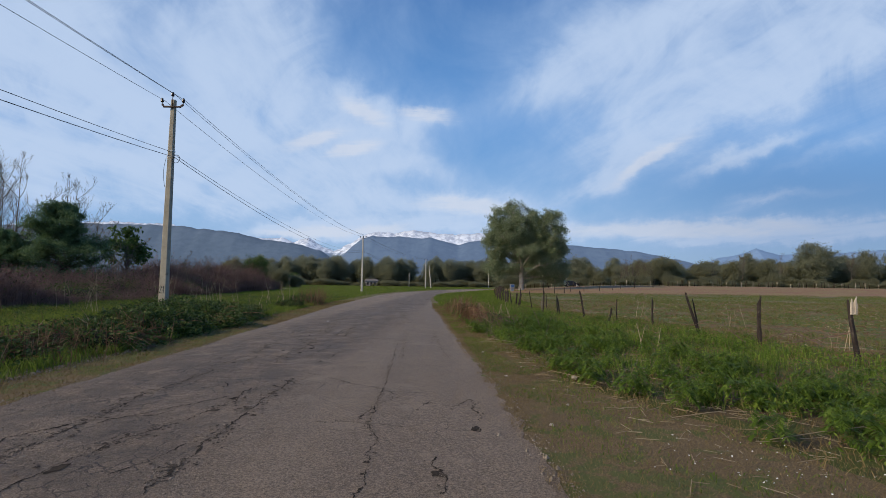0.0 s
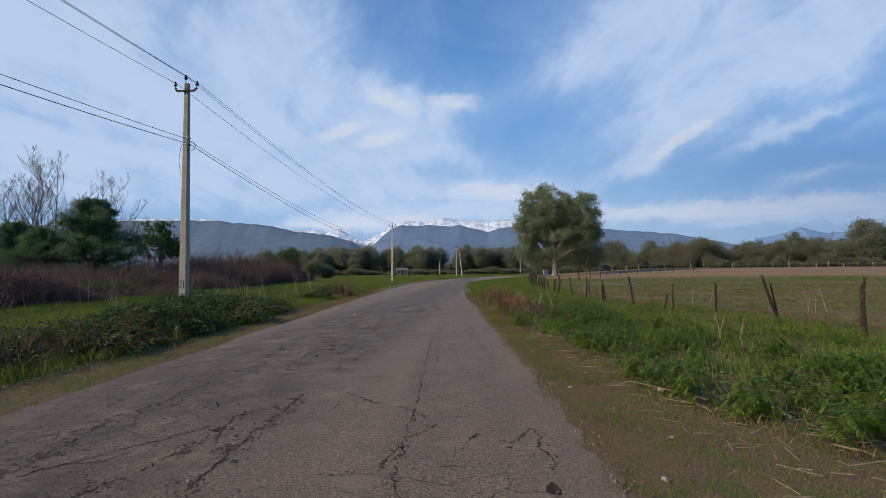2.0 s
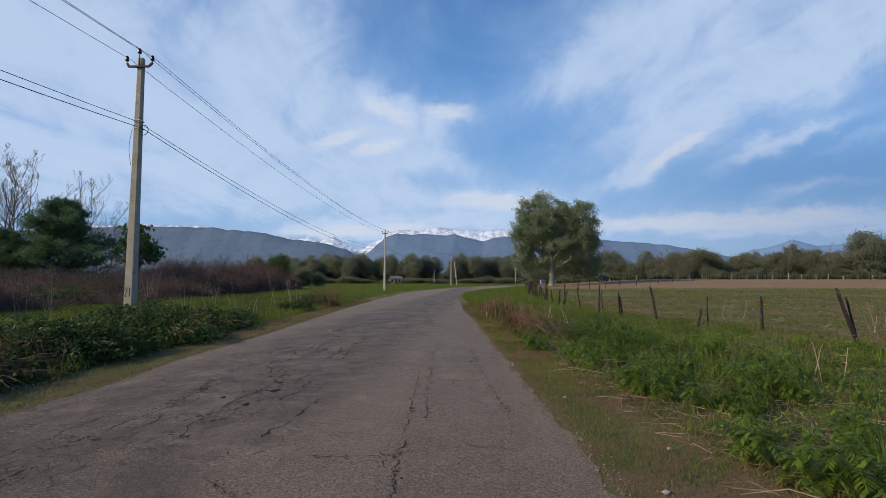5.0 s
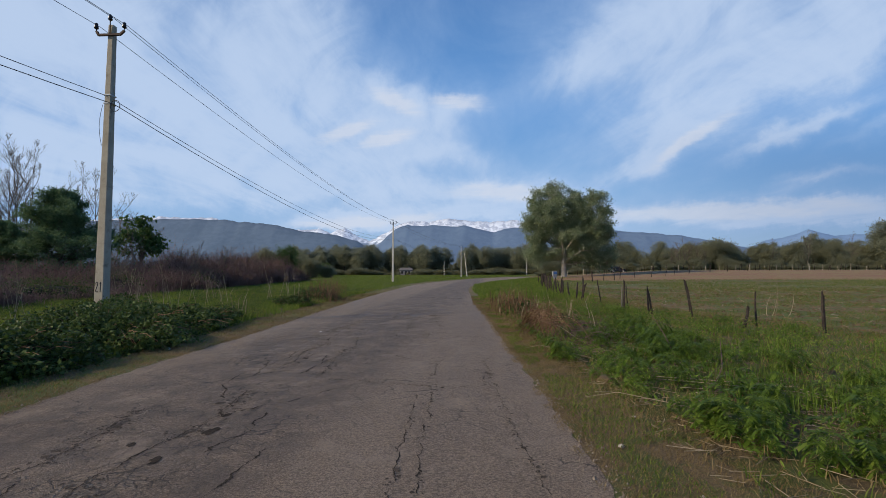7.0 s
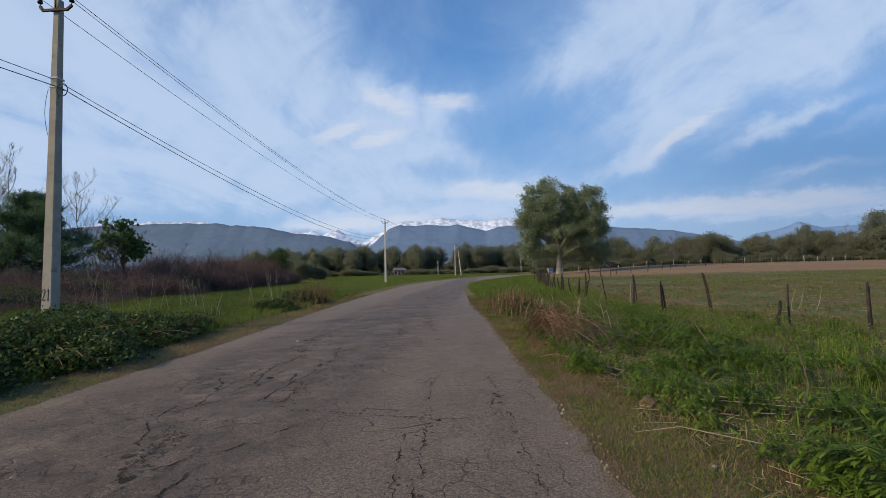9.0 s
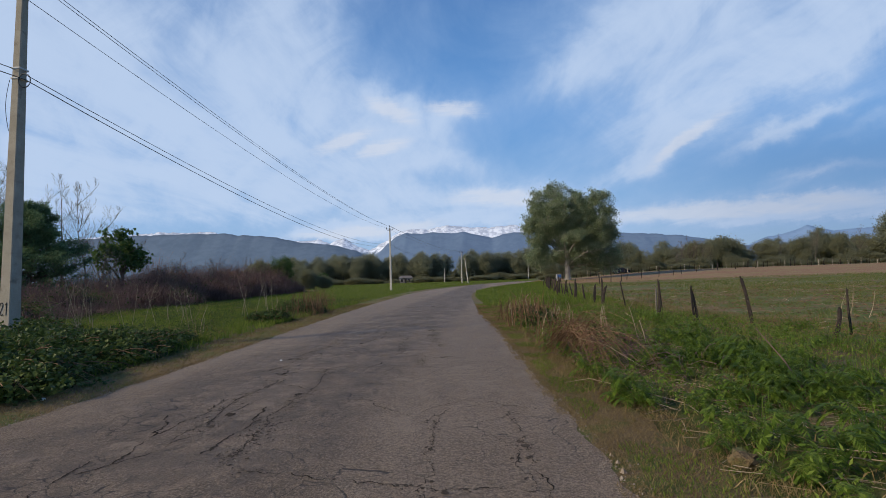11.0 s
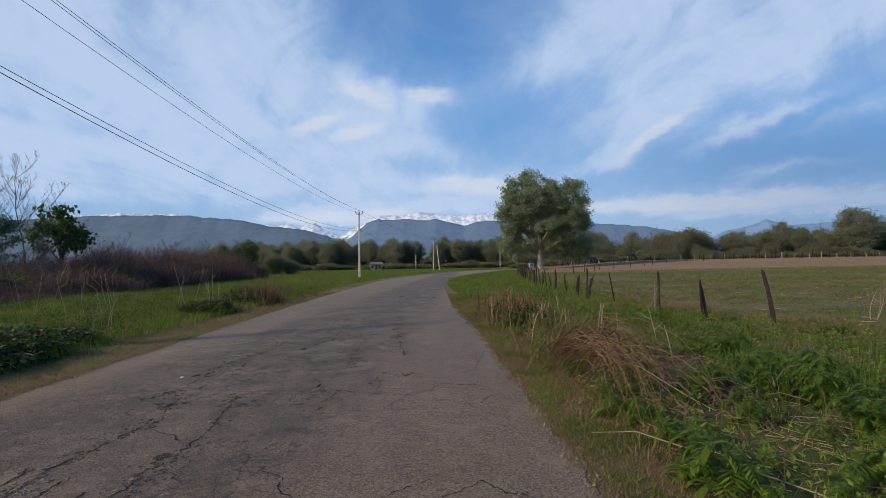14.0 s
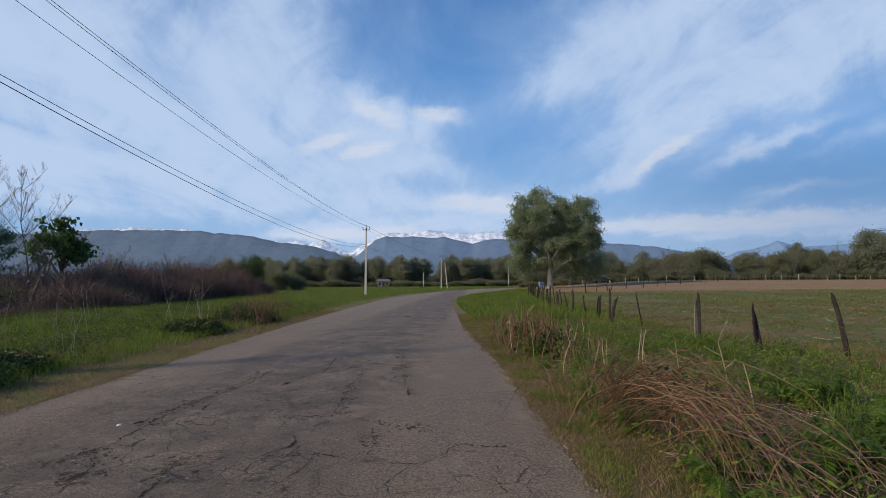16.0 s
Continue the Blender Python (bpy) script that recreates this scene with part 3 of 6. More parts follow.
def strip(name, lefts, rights, ys, z, mat, cols=10, crown=0.0, ragged=0.0, skirt=0.12, climbs=False):
    """A long sheet between two edge lines, with sides that go into the ground."""
    V, F = [], []
    for y in ys:
        a, b = float(lefts(y)), float(rights(y))
        a += ragged * noise.noise((y * 1.7, 3.1, 0)) + ragged * 0.5 * noise.noise((y * 6.1, 7.7, 0))
        b += ragged * noise.noise((y * 1.9, 9.1, 0)) + ragged * 0.5 * noise.noise((y * 5.7, 1.3, 0))
        V.append((a - 0.01, y, z - skirt))
        for i in range(cols + 1):
            f = i / cols
            x = a + (b - a) * f
            V.append((x, y, z + (float(rise(x, y)) if climbs else 0.0) + crown * (1 - (2 * f - 1) ** 2) + 0.006 * noise.noise((x * 0.9, y * 0.9, 0))))
        V.append((b + 0.01, y, z - skirt))
    w = cols + 3
    for j in range(len(ys) - 1):
        for i in range(w - 1):
            F.append((j * w + i, j * w + i + 1, (j + 1) * w + i + 1, (j + 1) * w + i))
    return new(name, np_mesh(name, V, F, mat, False))


YS = np.concatenate([np.arange(-28, -2, 1.0), np.arange(-2, 2, 0.25), np.arange(2, 24, 0.08), np.arange(24, 45, 0.25), np.arange(45, 138, 1.5)])
road = tagged(strip("road", left_edge, right_edge, YS, 0.0, M["asphalt"], 14, 0.02, 0.10), "worn cracked grey asphalt country road", "road", kind="structure")
tagged(strip("verge", lambda y: right_edge(y) - 0.3, verge_right, YS, -0.006, M["verge"], 6, 0.0, 0.12), "dry grassy earth verge beside the road", "verge", kind="structure")
tagged(strip("verge", verge_left, lambda y: left_edge(y) + 0.3, YS, -0.006, M["verge"], 4, 0.0, 0.12), "dry grassy earth verge beside the road", "verge", kind="structure")


def ground_sheet():
    xs = np.concatenate([-np.geomspace(4600, 30, 22), np.arange(-27, 28, 1.5), np.geomspace(30, 4600, 22)])
    ys = np.concatenate([-np.geomspace(900, 30, 10), np.arange(-27, 60, 1.5), np.geomspace(62, 4600, 26)])
    X, Y = np.meshgrid(xs, ys)
    Z = np.array([[-0.022 + (0.012 * noise.noise((x * 0.3, y * 0.3, 0)) if abs(x) < 40 and y < 80 else 0) for x in xs] for y in ys])
    Z = Z + 0.93 * rise(X, Y) - 0.12 * ease((Y - 60) / 10) * (X > 4) * (Y < 150)
    off = (X > left_edge(Y) - 1.4) & (X < verge_right(Y) + 0.4) & (Y < 140)
    Z = np.where(off, -0.045, Z)
    w = len(xs)
    i = (np.arange(len(ys) - 1)[:, None] * w + np.arange(w - 1)[None]).ravel()
    F = np.stack([i, i + 1, i + w + 1, i + w], 1)
    return new("ground", np_mesh("ground", np.stack([X, Y, Z], -1).reshape(-1, 3), F, M["ground"], True))


tagged(ground_sheet(), "flat green meadow ground reaching the mountains", "ground", kind="structure")
FY = np.concatenate([np.arange(-20, 60, 1.0), np.arange(60, 92, 2.0)])
tagged(strip("field", lambda y: fence_x(y) + 0.6, lambda y: 120 + 0 * y, FY, 0.004, M["field"], 60, 0.0, 0.6, climbs=True), "fallow field with sparse grass and straw", "field", kind="structure")
tagged(strip("ploughed_field", lambda y: fence_x(min(y, 100)) + 1.0, lambda y: 190 + 0 * y, np.arange(84, 142, 2.0), 0.02, M["soil"], 80, 0.0, 2.5, climbs=True), "bare brown ploughed field soil", "field", kind="structure")
tagged(strip("field_margin", lambda y: 12 + (y - 140) * 0.45, lambda y: 190 + 0 * y, np.arange(140, 180, 2.0), 0.06, M["ground"], 60, 0.0, 1.0, climbs=True), "rough grassy margin beyond the ploughed field", "field", kind="structure")
tagged(strip("thicket_floor", lambda y: thicket_x(y) - 16, lambda y: thicket_x(y) + 0.3, np.arange(-10, 92, 1.0), 0.002, M["litter"], 14, 0.0, 0.8), "dark dead leaf litter under brambles", "ground", kind="structure")

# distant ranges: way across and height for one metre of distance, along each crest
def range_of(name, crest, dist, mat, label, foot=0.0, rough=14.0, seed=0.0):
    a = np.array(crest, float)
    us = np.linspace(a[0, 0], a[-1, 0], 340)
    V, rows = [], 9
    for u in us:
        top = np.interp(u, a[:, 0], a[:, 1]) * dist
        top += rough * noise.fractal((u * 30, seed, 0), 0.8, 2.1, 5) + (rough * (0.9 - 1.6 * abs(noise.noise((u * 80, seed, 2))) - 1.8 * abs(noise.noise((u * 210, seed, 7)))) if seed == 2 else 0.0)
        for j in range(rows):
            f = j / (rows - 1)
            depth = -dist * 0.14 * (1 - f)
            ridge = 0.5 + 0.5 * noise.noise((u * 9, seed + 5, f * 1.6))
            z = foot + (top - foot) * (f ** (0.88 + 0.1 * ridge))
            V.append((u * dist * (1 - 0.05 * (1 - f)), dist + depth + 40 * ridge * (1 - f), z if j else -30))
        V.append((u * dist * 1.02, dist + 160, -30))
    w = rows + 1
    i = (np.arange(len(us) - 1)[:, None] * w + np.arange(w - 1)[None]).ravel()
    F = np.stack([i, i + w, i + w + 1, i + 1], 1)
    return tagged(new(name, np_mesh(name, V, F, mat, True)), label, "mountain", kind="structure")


range_of("backdrop", ((-1.7, 0.10), (-1.3, 0.105), (-0.979, 0.1129), (-0.794, 0.1184), (-0.696, 0.117), (-0.586, 0.1144), (-0.464, 0.1013), (-0.403, 0.0865), (-0.343, 0.0812), (-0.283, 0.0641), (-0.246, 0.0409), (-0.199, 0.0239), (-0.12, 0.0)), 3500, hazy_mountain_material("hazed_forest_slope", (0.055, 0.082, 0.122), (0.072, 0.103, 0.148), None, 0.78), "hazy blue forested mountain ridge", rough=9.0, seed=1)
range_of("backdrop", ((-1.2, 0.10), (-0.90, 0.117), (-0.856, 0.1205), (-0.80, 0.1190), (-0.733, 0.1225), (-0.68, 0.1190), (-0.61, 0.1190), (-0.561, 0.104), (-0.50, 0.09), (-0.439, 0.0905), (-0.391, 0.0888), (-0.367, 0.0914), (-0.343, 0.0822), (-0.312, 0.093), (-0.283, 0.0745), (-0.257, 0.0645), (-0.224, 0.081), (-0.189, 0.1015), (-0.163, 0.1063), (-0.13, 0.103), (-0.091, 0.1105), (-0.059, 0.1045), (-0.012, 0.1020), (0.047, 0.1048), (0.105, 0.088), (0.2, 0.06)), 4500, hazy_mountain_material("snowy_slope", (0.10, 0.14, 0.21), (0.17, 0.22, 0.30), 270, 0.62), "snow-covered mountain range far away", rough=8, seed=2)
range_of("backdrop", ((-0.29, 0.0), (-0.247, 0.0468), (-0.224, 0.0707), (-0.2, 0.0915), (-0.177, 0.0975), (-0.129, 0.096), (-0.059, 0.0945), (-0.023, 0.0868), (0.003, 0.0812), (0.024, 0.0872), (0.047, 0.0912), (0.105, 0.0862), (0.221, 0.084), (0.279, 0.0788), (0.336, 0.0748), (0.382, 0.0695), (0.428, 0.0596), (0.507, 0.0445), (0.62, 0.02), (0.7, 0.0)), 3900, hazy_mountain_material("haze_blue_slope", (0.066, 0.10, 0.16), (0.082, 0.122, 0.185), None, 0.8), "hazy blue mountain ridge below the snow", rough=9, seed=3)
range_of("backdrop", ((0.42, 0.0), (0.496, 0.045), (0.53, 0.060), (0.564, 0.0655), (0.587, 0.073), (0.608, 0.080), (0.627, 0.074), (0.655, 0.068), (0.689, 0.070), (0.767, 0.074), (0.866, 0.080), (1.1, 0.09), (1.6, 0.09)), 4200, hazy_mountain_material("far_hill", (0.10, 0.16, 0.26), (0.12, 0.185, 0.29), None, 0.8), "haze-blue distant hill with a small peak", rough=7, seed=4)


# ---------- trees ----------
def bezier(a, b, c, k):
    t = np.linspace(0, 1, k)[None, :, None]
    return (1 - t) ** 2 * a[:, None] + 2 * t * (1 - t) * b[:, None] + t ** 2 * c[:, None]


def tree(name, seed, height, trunk_h, trunk_r, lobes, limbs, tips, per_tip, leaf, clump, leaf_mat, bark, gap=-0.2, droop=0.15):
    """A tree: trunk and limbs as one tapered part, a crown of separate leaves in clumps round the branch tips.
    lobes: ellipsoids (x, y, z, rx, ry, rz) that the crown fills."""
    rng = np.random.default_rng(seed)
    L = np.array(lobes, float)
    vol = np.cumsum(L[:, 3] * L[:, 4] * L[:, 5])

    def inside(n, power):
        k = np.searchsorted(vol / vol[-1], rng.uniform(0, 1, n))
        d = rng.normal(size=(n, 3))
        d /= np.linalg.norm(d, axis=1, keepdims=True)
        return L[k, :3] + d * L[k, 3:] * (rng.uniform(0, 1, n) ** power)[:, None]

    ends = inside(limbs, 0.5)
    start = np.zeros((limbs, 3))
    start[:, 2] = trunk_h * rng.uniform(0.55, 1.35, limbs)
    start[:, 2] = np.minimum(start[:, 2], ends[:, 2] * 0.9)
    mid = start * 0.4 + ends * 0.6
    mid[:, :2] = start[:, :2] + (ends - start)[:, :2] * 0.35
    LP = bezier(start, mid, ends, 9)
    LP += np.cumsum(rng.normal(size=LP.shape) * 0.012 * height / 9, axis=1)
    LR = np.linspace(trunk_r * 0.5, trunk_r * 0.05, 9)[None] * rng.uniform(0.6, 1.1, (limbs, 1))
    tp = inside(tips * 2, 0.42)
    tp = np.array([p for p in tp if noise.noise(Vector(p) * (3.2 / height) + Vector((seed, 0, 0)) ) + 0.8 * noise.noise(Vector(p) * (11.0 / height)) > gap])[:tips]
    nodes = LP[:, 2:].reshape(-1, 3)
    near = nodes[[int(np.argmin(((nodes - p) ** 2).sum(1) + 3.0 * np.maximum(0, nodes[:, 2] - p[2]) ** 2)) for p in tp]]
    bend = (near + tp) / 2
    bend[:, 2] += 0.12 * np.linalg.norm(tp - near, axis=1)
    BP = bezier(near, bend, tp, 5)
    BR = np.linspace(trunk_r * 0.11, trunk_r * 0.02, 5)[None] * np.ones((len(tp), 1))
    trunk = np.zeros((1, 7, 3))
    trunk[0, :, 2] = np.linspace(-0.1, trunk_h * 1.4, 7)
    trunk[0, :, :2] = np.cumsum(rng.normal(size=(7, 2)) * 0.01 * height, axis=0) * np.linspace(0, 1, 7)[:, None]
    TR = np.array([[1.35, 1.0, 0.92, 0.86, 0.8, 0.7, 0.5]]) * trunk_r
    thing = holder(name)
    child("trunk", np_mesh("trunk", *joined([tubes(trunk, TR, 9), tubes(LP, LR, 6), tubes(BP, BR, 3)]), bark, True), thing)
    if per_tip:
        along = BP[:, 2:].reshape(-1, 3)
        at = np.repeat(along, per_tip // 3 + 1, axis=0)
        at = at + rng.normal(size=at.shape) * clump * np.array([1, 1, 0.75])
        at[:, 2] = np.maximum(at[:, 2], 0.25)
        loose("crown", np_mesh("crown", *leaves(rng, at, leaf, leaf * 0.62, droop), leaf_mat), thing)
    return thing


big = tree("broadleaf_tree", 11, 22, 4.6, 0.62,
           [(-2.0, 0, 14.0, 7.4, 6.5, 7.3), (6.0, 0, 12.8, 5.8, 5.8, 7.0), (-5.8, 0, 10.2, 4.9, 5, 5.2), (-5.0, 0, 6.0, 4.9, 4.5, 3.8), (6.4, 0, 7.6, 5.6, 5, 5.4), (1.4, -1, 8.4, 5.8, 6, 5.2), (9.2, 0, 4.9, 3.2, 3, 3.7)],
           80, 3200, 48, 0.32, 0.44, M["crown"], M["palebark"], -0.03, 0.0)
big.matrix_basis = pose(16.4, 119, float(rise(16.4, 119)) - 0.15)
big.scale = (1.0, 0.95, 1.06)
tagged(big, "tall spreading broadleaf tree with two rounded crowns", "tree")

far = [
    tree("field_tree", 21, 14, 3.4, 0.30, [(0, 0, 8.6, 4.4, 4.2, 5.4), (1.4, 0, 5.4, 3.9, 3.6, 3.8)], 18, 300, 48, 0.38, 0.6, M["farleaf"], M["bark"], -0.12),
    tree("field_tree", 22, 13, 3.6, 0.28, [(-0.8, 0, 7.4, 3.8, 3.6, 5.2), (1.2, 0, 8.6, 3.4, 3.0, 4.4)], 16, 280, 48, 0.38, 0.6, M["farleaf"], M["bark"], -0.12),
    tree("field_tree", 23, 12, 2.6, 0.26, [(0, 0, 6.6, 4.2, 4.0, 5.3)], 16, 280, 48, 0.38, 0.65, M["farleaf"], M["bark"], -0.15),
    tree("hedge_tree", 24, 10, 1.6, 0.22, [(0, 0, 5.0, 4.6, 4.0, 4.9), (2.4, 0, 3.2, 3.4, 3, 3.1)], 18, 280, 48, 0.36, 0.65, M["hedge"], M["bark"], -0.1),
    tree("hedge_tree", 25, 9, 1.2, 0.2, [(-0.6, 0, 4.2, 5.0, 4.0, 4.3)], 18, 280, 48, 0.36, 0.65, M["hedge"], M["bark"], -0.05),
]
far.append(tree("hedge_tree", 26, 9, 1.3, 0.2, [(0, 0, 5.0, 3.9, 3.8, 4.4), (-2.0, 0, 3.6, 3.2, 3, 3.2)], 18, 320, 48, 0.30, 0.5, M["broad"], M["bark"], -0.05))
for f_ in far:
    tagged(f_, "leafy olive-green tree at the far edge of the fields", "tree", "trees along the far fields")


def plant_rows():
    rng = np.random.default_rng(5)
    used = set()

    def put(k, x, y, s, wide=1.0, flat=1.0):
        m = pose(x, y, float(rise(x, y)) * 0.93 - 0.05, 0, 0, float(rng.uniform(0, 360)))
        if k in used:
            ob = copy_thing(far[k], m)
        else:
            ob = far[k]
            ob.matrix_basis = m
            used.add(k)
        ob.scale = (s * wide, s * wide, s * flat * float(rng.uniform(0.92, 1.08)))

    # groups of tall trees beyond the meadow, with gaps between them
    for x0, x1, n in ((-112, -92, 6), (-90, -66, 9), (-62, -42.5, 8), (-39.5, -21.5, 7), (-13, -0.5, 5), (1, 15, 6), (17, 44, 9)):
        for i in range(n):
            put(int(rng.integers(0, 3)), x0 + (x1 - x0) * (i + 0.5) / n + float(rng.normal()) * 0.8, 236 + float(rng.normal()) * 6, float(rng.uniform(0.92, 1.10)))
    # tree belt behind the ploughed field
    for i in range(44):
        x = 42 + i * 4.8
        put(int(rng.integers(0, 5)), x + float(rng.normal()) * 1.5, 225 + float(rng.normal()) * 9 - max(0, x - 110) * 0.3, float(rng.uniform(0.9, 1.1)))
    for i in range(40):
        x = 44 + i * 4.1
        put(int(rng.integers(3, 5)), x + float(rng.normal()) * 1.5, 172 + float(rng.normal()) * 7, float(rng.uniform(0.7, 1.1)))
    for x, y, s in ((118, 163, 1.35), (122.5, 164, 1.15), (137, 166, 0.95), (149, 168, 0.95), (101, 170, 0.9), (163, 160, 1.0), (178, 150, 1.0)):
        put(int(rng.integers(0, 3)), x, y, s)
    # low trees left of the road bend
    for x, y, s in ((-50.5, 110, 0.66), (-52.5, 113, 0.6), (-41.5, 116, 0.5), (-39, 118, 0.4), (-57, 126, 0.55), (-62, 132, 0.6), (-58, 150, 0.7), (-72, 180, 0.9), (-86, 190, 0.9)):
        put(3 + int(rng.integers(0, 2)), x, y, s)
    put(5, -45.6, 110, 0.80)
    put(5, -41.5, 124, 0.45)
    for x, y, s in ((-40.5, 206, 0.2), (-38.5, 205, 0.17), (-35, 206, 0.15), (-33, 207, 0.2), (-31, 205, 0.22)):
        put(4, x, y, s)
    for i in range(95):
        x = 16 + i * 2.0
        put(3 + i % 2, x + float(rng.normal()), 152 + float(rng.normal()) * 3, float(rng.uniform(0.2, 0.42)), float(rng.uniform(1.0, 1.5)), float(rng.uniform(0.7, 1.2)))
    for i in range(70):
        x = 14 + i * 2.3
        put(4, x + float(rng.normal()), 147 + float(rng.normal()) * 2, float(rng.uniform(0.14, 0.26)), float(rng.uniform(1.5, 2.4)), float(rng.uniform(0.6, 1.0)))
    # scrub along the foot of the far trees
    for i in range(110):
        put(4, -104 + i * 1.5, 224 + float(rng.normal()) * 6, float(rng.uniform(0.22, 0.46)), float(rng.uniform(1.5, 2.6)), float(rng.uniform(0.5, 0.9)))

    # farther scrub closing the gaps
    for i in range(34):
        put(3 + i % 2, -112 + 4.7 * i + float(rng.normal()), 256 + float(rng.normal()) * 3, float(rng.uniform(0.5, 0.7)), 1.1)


plant_rows()


def conifer(name, seed, height, radius):
    rng = np.random.default_rng(seed)
    thing = holder(name)
    tr = np.zeros((1, 6, 3))
    tr[0, :, 2] = np.linspace(-0.1, height * 0.97, 6)
    n = 170
    f = np.sort(rng.uniform(0.08, 0.98, n))
    a = np.arange(n) * 2.4 + rng.normal(size=n) * 0.4
    bulge = np.array([noise.noise((math.cos(t) * 1.5, math.sin(t) * 1.5, q * 5 + seed)) for t, q in zip(a, f)])
    ln = radius * np.minimum(1.0, (1.03 - f) * 1.6) ** 0.75 * np.minimum(1, 0.62 + f * 1.9) * (0.86 + 0.75 * bulge)
    st = np.stack([0 * f, 0 * f, f * height * 0.94], 1)
    en = st + np.stack([np.cos(a) * ln, np.sin(a) * ln, ln * np.interp(f, (0, 0.6, 1), (0.22, 0.45, 0.95))], 1)
    BP = bezier(st, (st + en) / 2 - np.array([0, 0, 0.2]), en, 6)
    # flat side twigs along the outer half of every bough
    k = 7
    b = np.repeat(np.arange(n), k)
    at0 = BP[b, rng.integers(2, 6, len(b))]
    sa = a[b] + rng.choice((-1, 1), len(b)) * rng.uniform(0.3, 1.1, len(b))
    sl = 0.34 * ln[b] * rng.uniform(0.5, 1.1, len(b))
    en2 = at0 + np.stack([np.cos(sa) * sl, np.sin(sa) * sl, 0.22 * sl], 1)
    SP = bezier(at0, (at0 + en2) / 2, en2, 4)
    child("trunk", np_mesh("trunk", *joined([tubes(tr, np.linspace(0.2, 0.03, 6)[None], 7), tubes(BP, np.linspace(0.04, 0.008, 6)[None], 3), tubes(SP, np.linspace(0.012, 0.005, 4)[None], 3)]), M["bark"], True), thing)
    at = np.concatenate([np.repeat(SP.reshape(-1, 3), 12, axis=0), np.repeat(BP[:, 2:].reshape(-1, 3), 12, axis=0)])
    at += rng.normal(size=at.shape) * np.array([0.14, 0.14, 0.13])
    at[:, 2] = np.maximum(at[:, 2], 0.1)
    loose("crown", np_mesh("crown", *leaves(rng, at, 0.24, 0.060, -0.35), M["conifer"]), thing)
    return thing


con = conifer("conifer", 31, 8.5, 3.1)
con.matrix_basis = pose(-35.9, 43.6, 0)
tagged(con, "dense dark green conifer behind the brambles", "tree")
con2 = copy_thing(con, pose(-44.6, 44, 0, 0, 0, 130))
con2.scale = (0.8, 0.8, 0.78)
con3 = copy_thing(con, pose(-39.6, 42, 0, 0, 0, 220))
con3.scale = (0.74, 0.74, 0.68)

loq = tree("broadleaf_tree", 33, 7, 2.0, 0.12, [(0, 0, 4.9, 2.1, 2.1, 1.9), (-0.7, 0, 3.6, 1.9, 1.9, 1.4), (0.9, 0, 4.0, 1.6, 1.6, 1.5)], 16, 70, 18, 0.40, 0.20, M["broad"], M["bark"], 0.06, 0.2)
loq.matrix_basis = pose(-37.4, 54.9, 0)
loq.scale = (1.15, 1.15, 1.18)
tagged(loq, "small dark leafy tree with long leaves", "tree")


def bare_tree(name, seed, height):
    """A leafless tree: trunk, upswept limbs, fine twigs."""
    rng = np.random.default_rng(seed)
    paths, radii = [], []

    def grow(p, d, ln, r, level, top=0.45):
        k = 8
        pts = [p]
        for _ in range(k - 1):
            d = d + rng.normal(size=3) * 0.055
            d[2] += 0.10
            d = d / np.linalg.norm(d)
            pts.append(pts[-1] + d * ln / (k - 1))
        paths.append(pts)
        radii.append(np.linspace(r, r * top, k))
        if level == 0:
            return
        for _ in range({3: 15, 2: 7, 1: 6}[level]):
            i = int(rng.integers(2, k))
            side = rng.normal(size=3)
            side[2] = abs(side[2]) * 0.3
            side /= np.linalg.norm(side)
            left = 1.0 - 0.55 * i / k
            grow(pts[i], d * 0.75 + side * 0.62, ln * left * rng.uniform(0.36, 0.58), r * 0.42 * left, level - 1)

    grow(np.array([0.0, 0, -0.1]), np.array([0.0, 0, 1.0]), height, height * 0.0095, 3, 0.15)
    V, F = tubes(np.array(paths), np.maximum(np.array(radii), 0.009), 4)
    V[:, 2] *= height / V[:, 2].max()
    thing = holder(name)
    child("limb_work", np_mesh("limb_work", V, F, M["barebark"], True), thing)
    return thing


bt = bare_tree("bare_tree", 41, 16.5)
bt2 = bare_tree("bare_tree", 42, 17.5)
bt.matrix_basis = pose(-54, 69, 0)
bt2.matrix_basis = pose(-55.5, 58.5, 0)
for b_ in (bt, bt2):
    tagged(b_, "leafless grey tree with upright fine twigs", "tree", "bare trees behind the thicket")
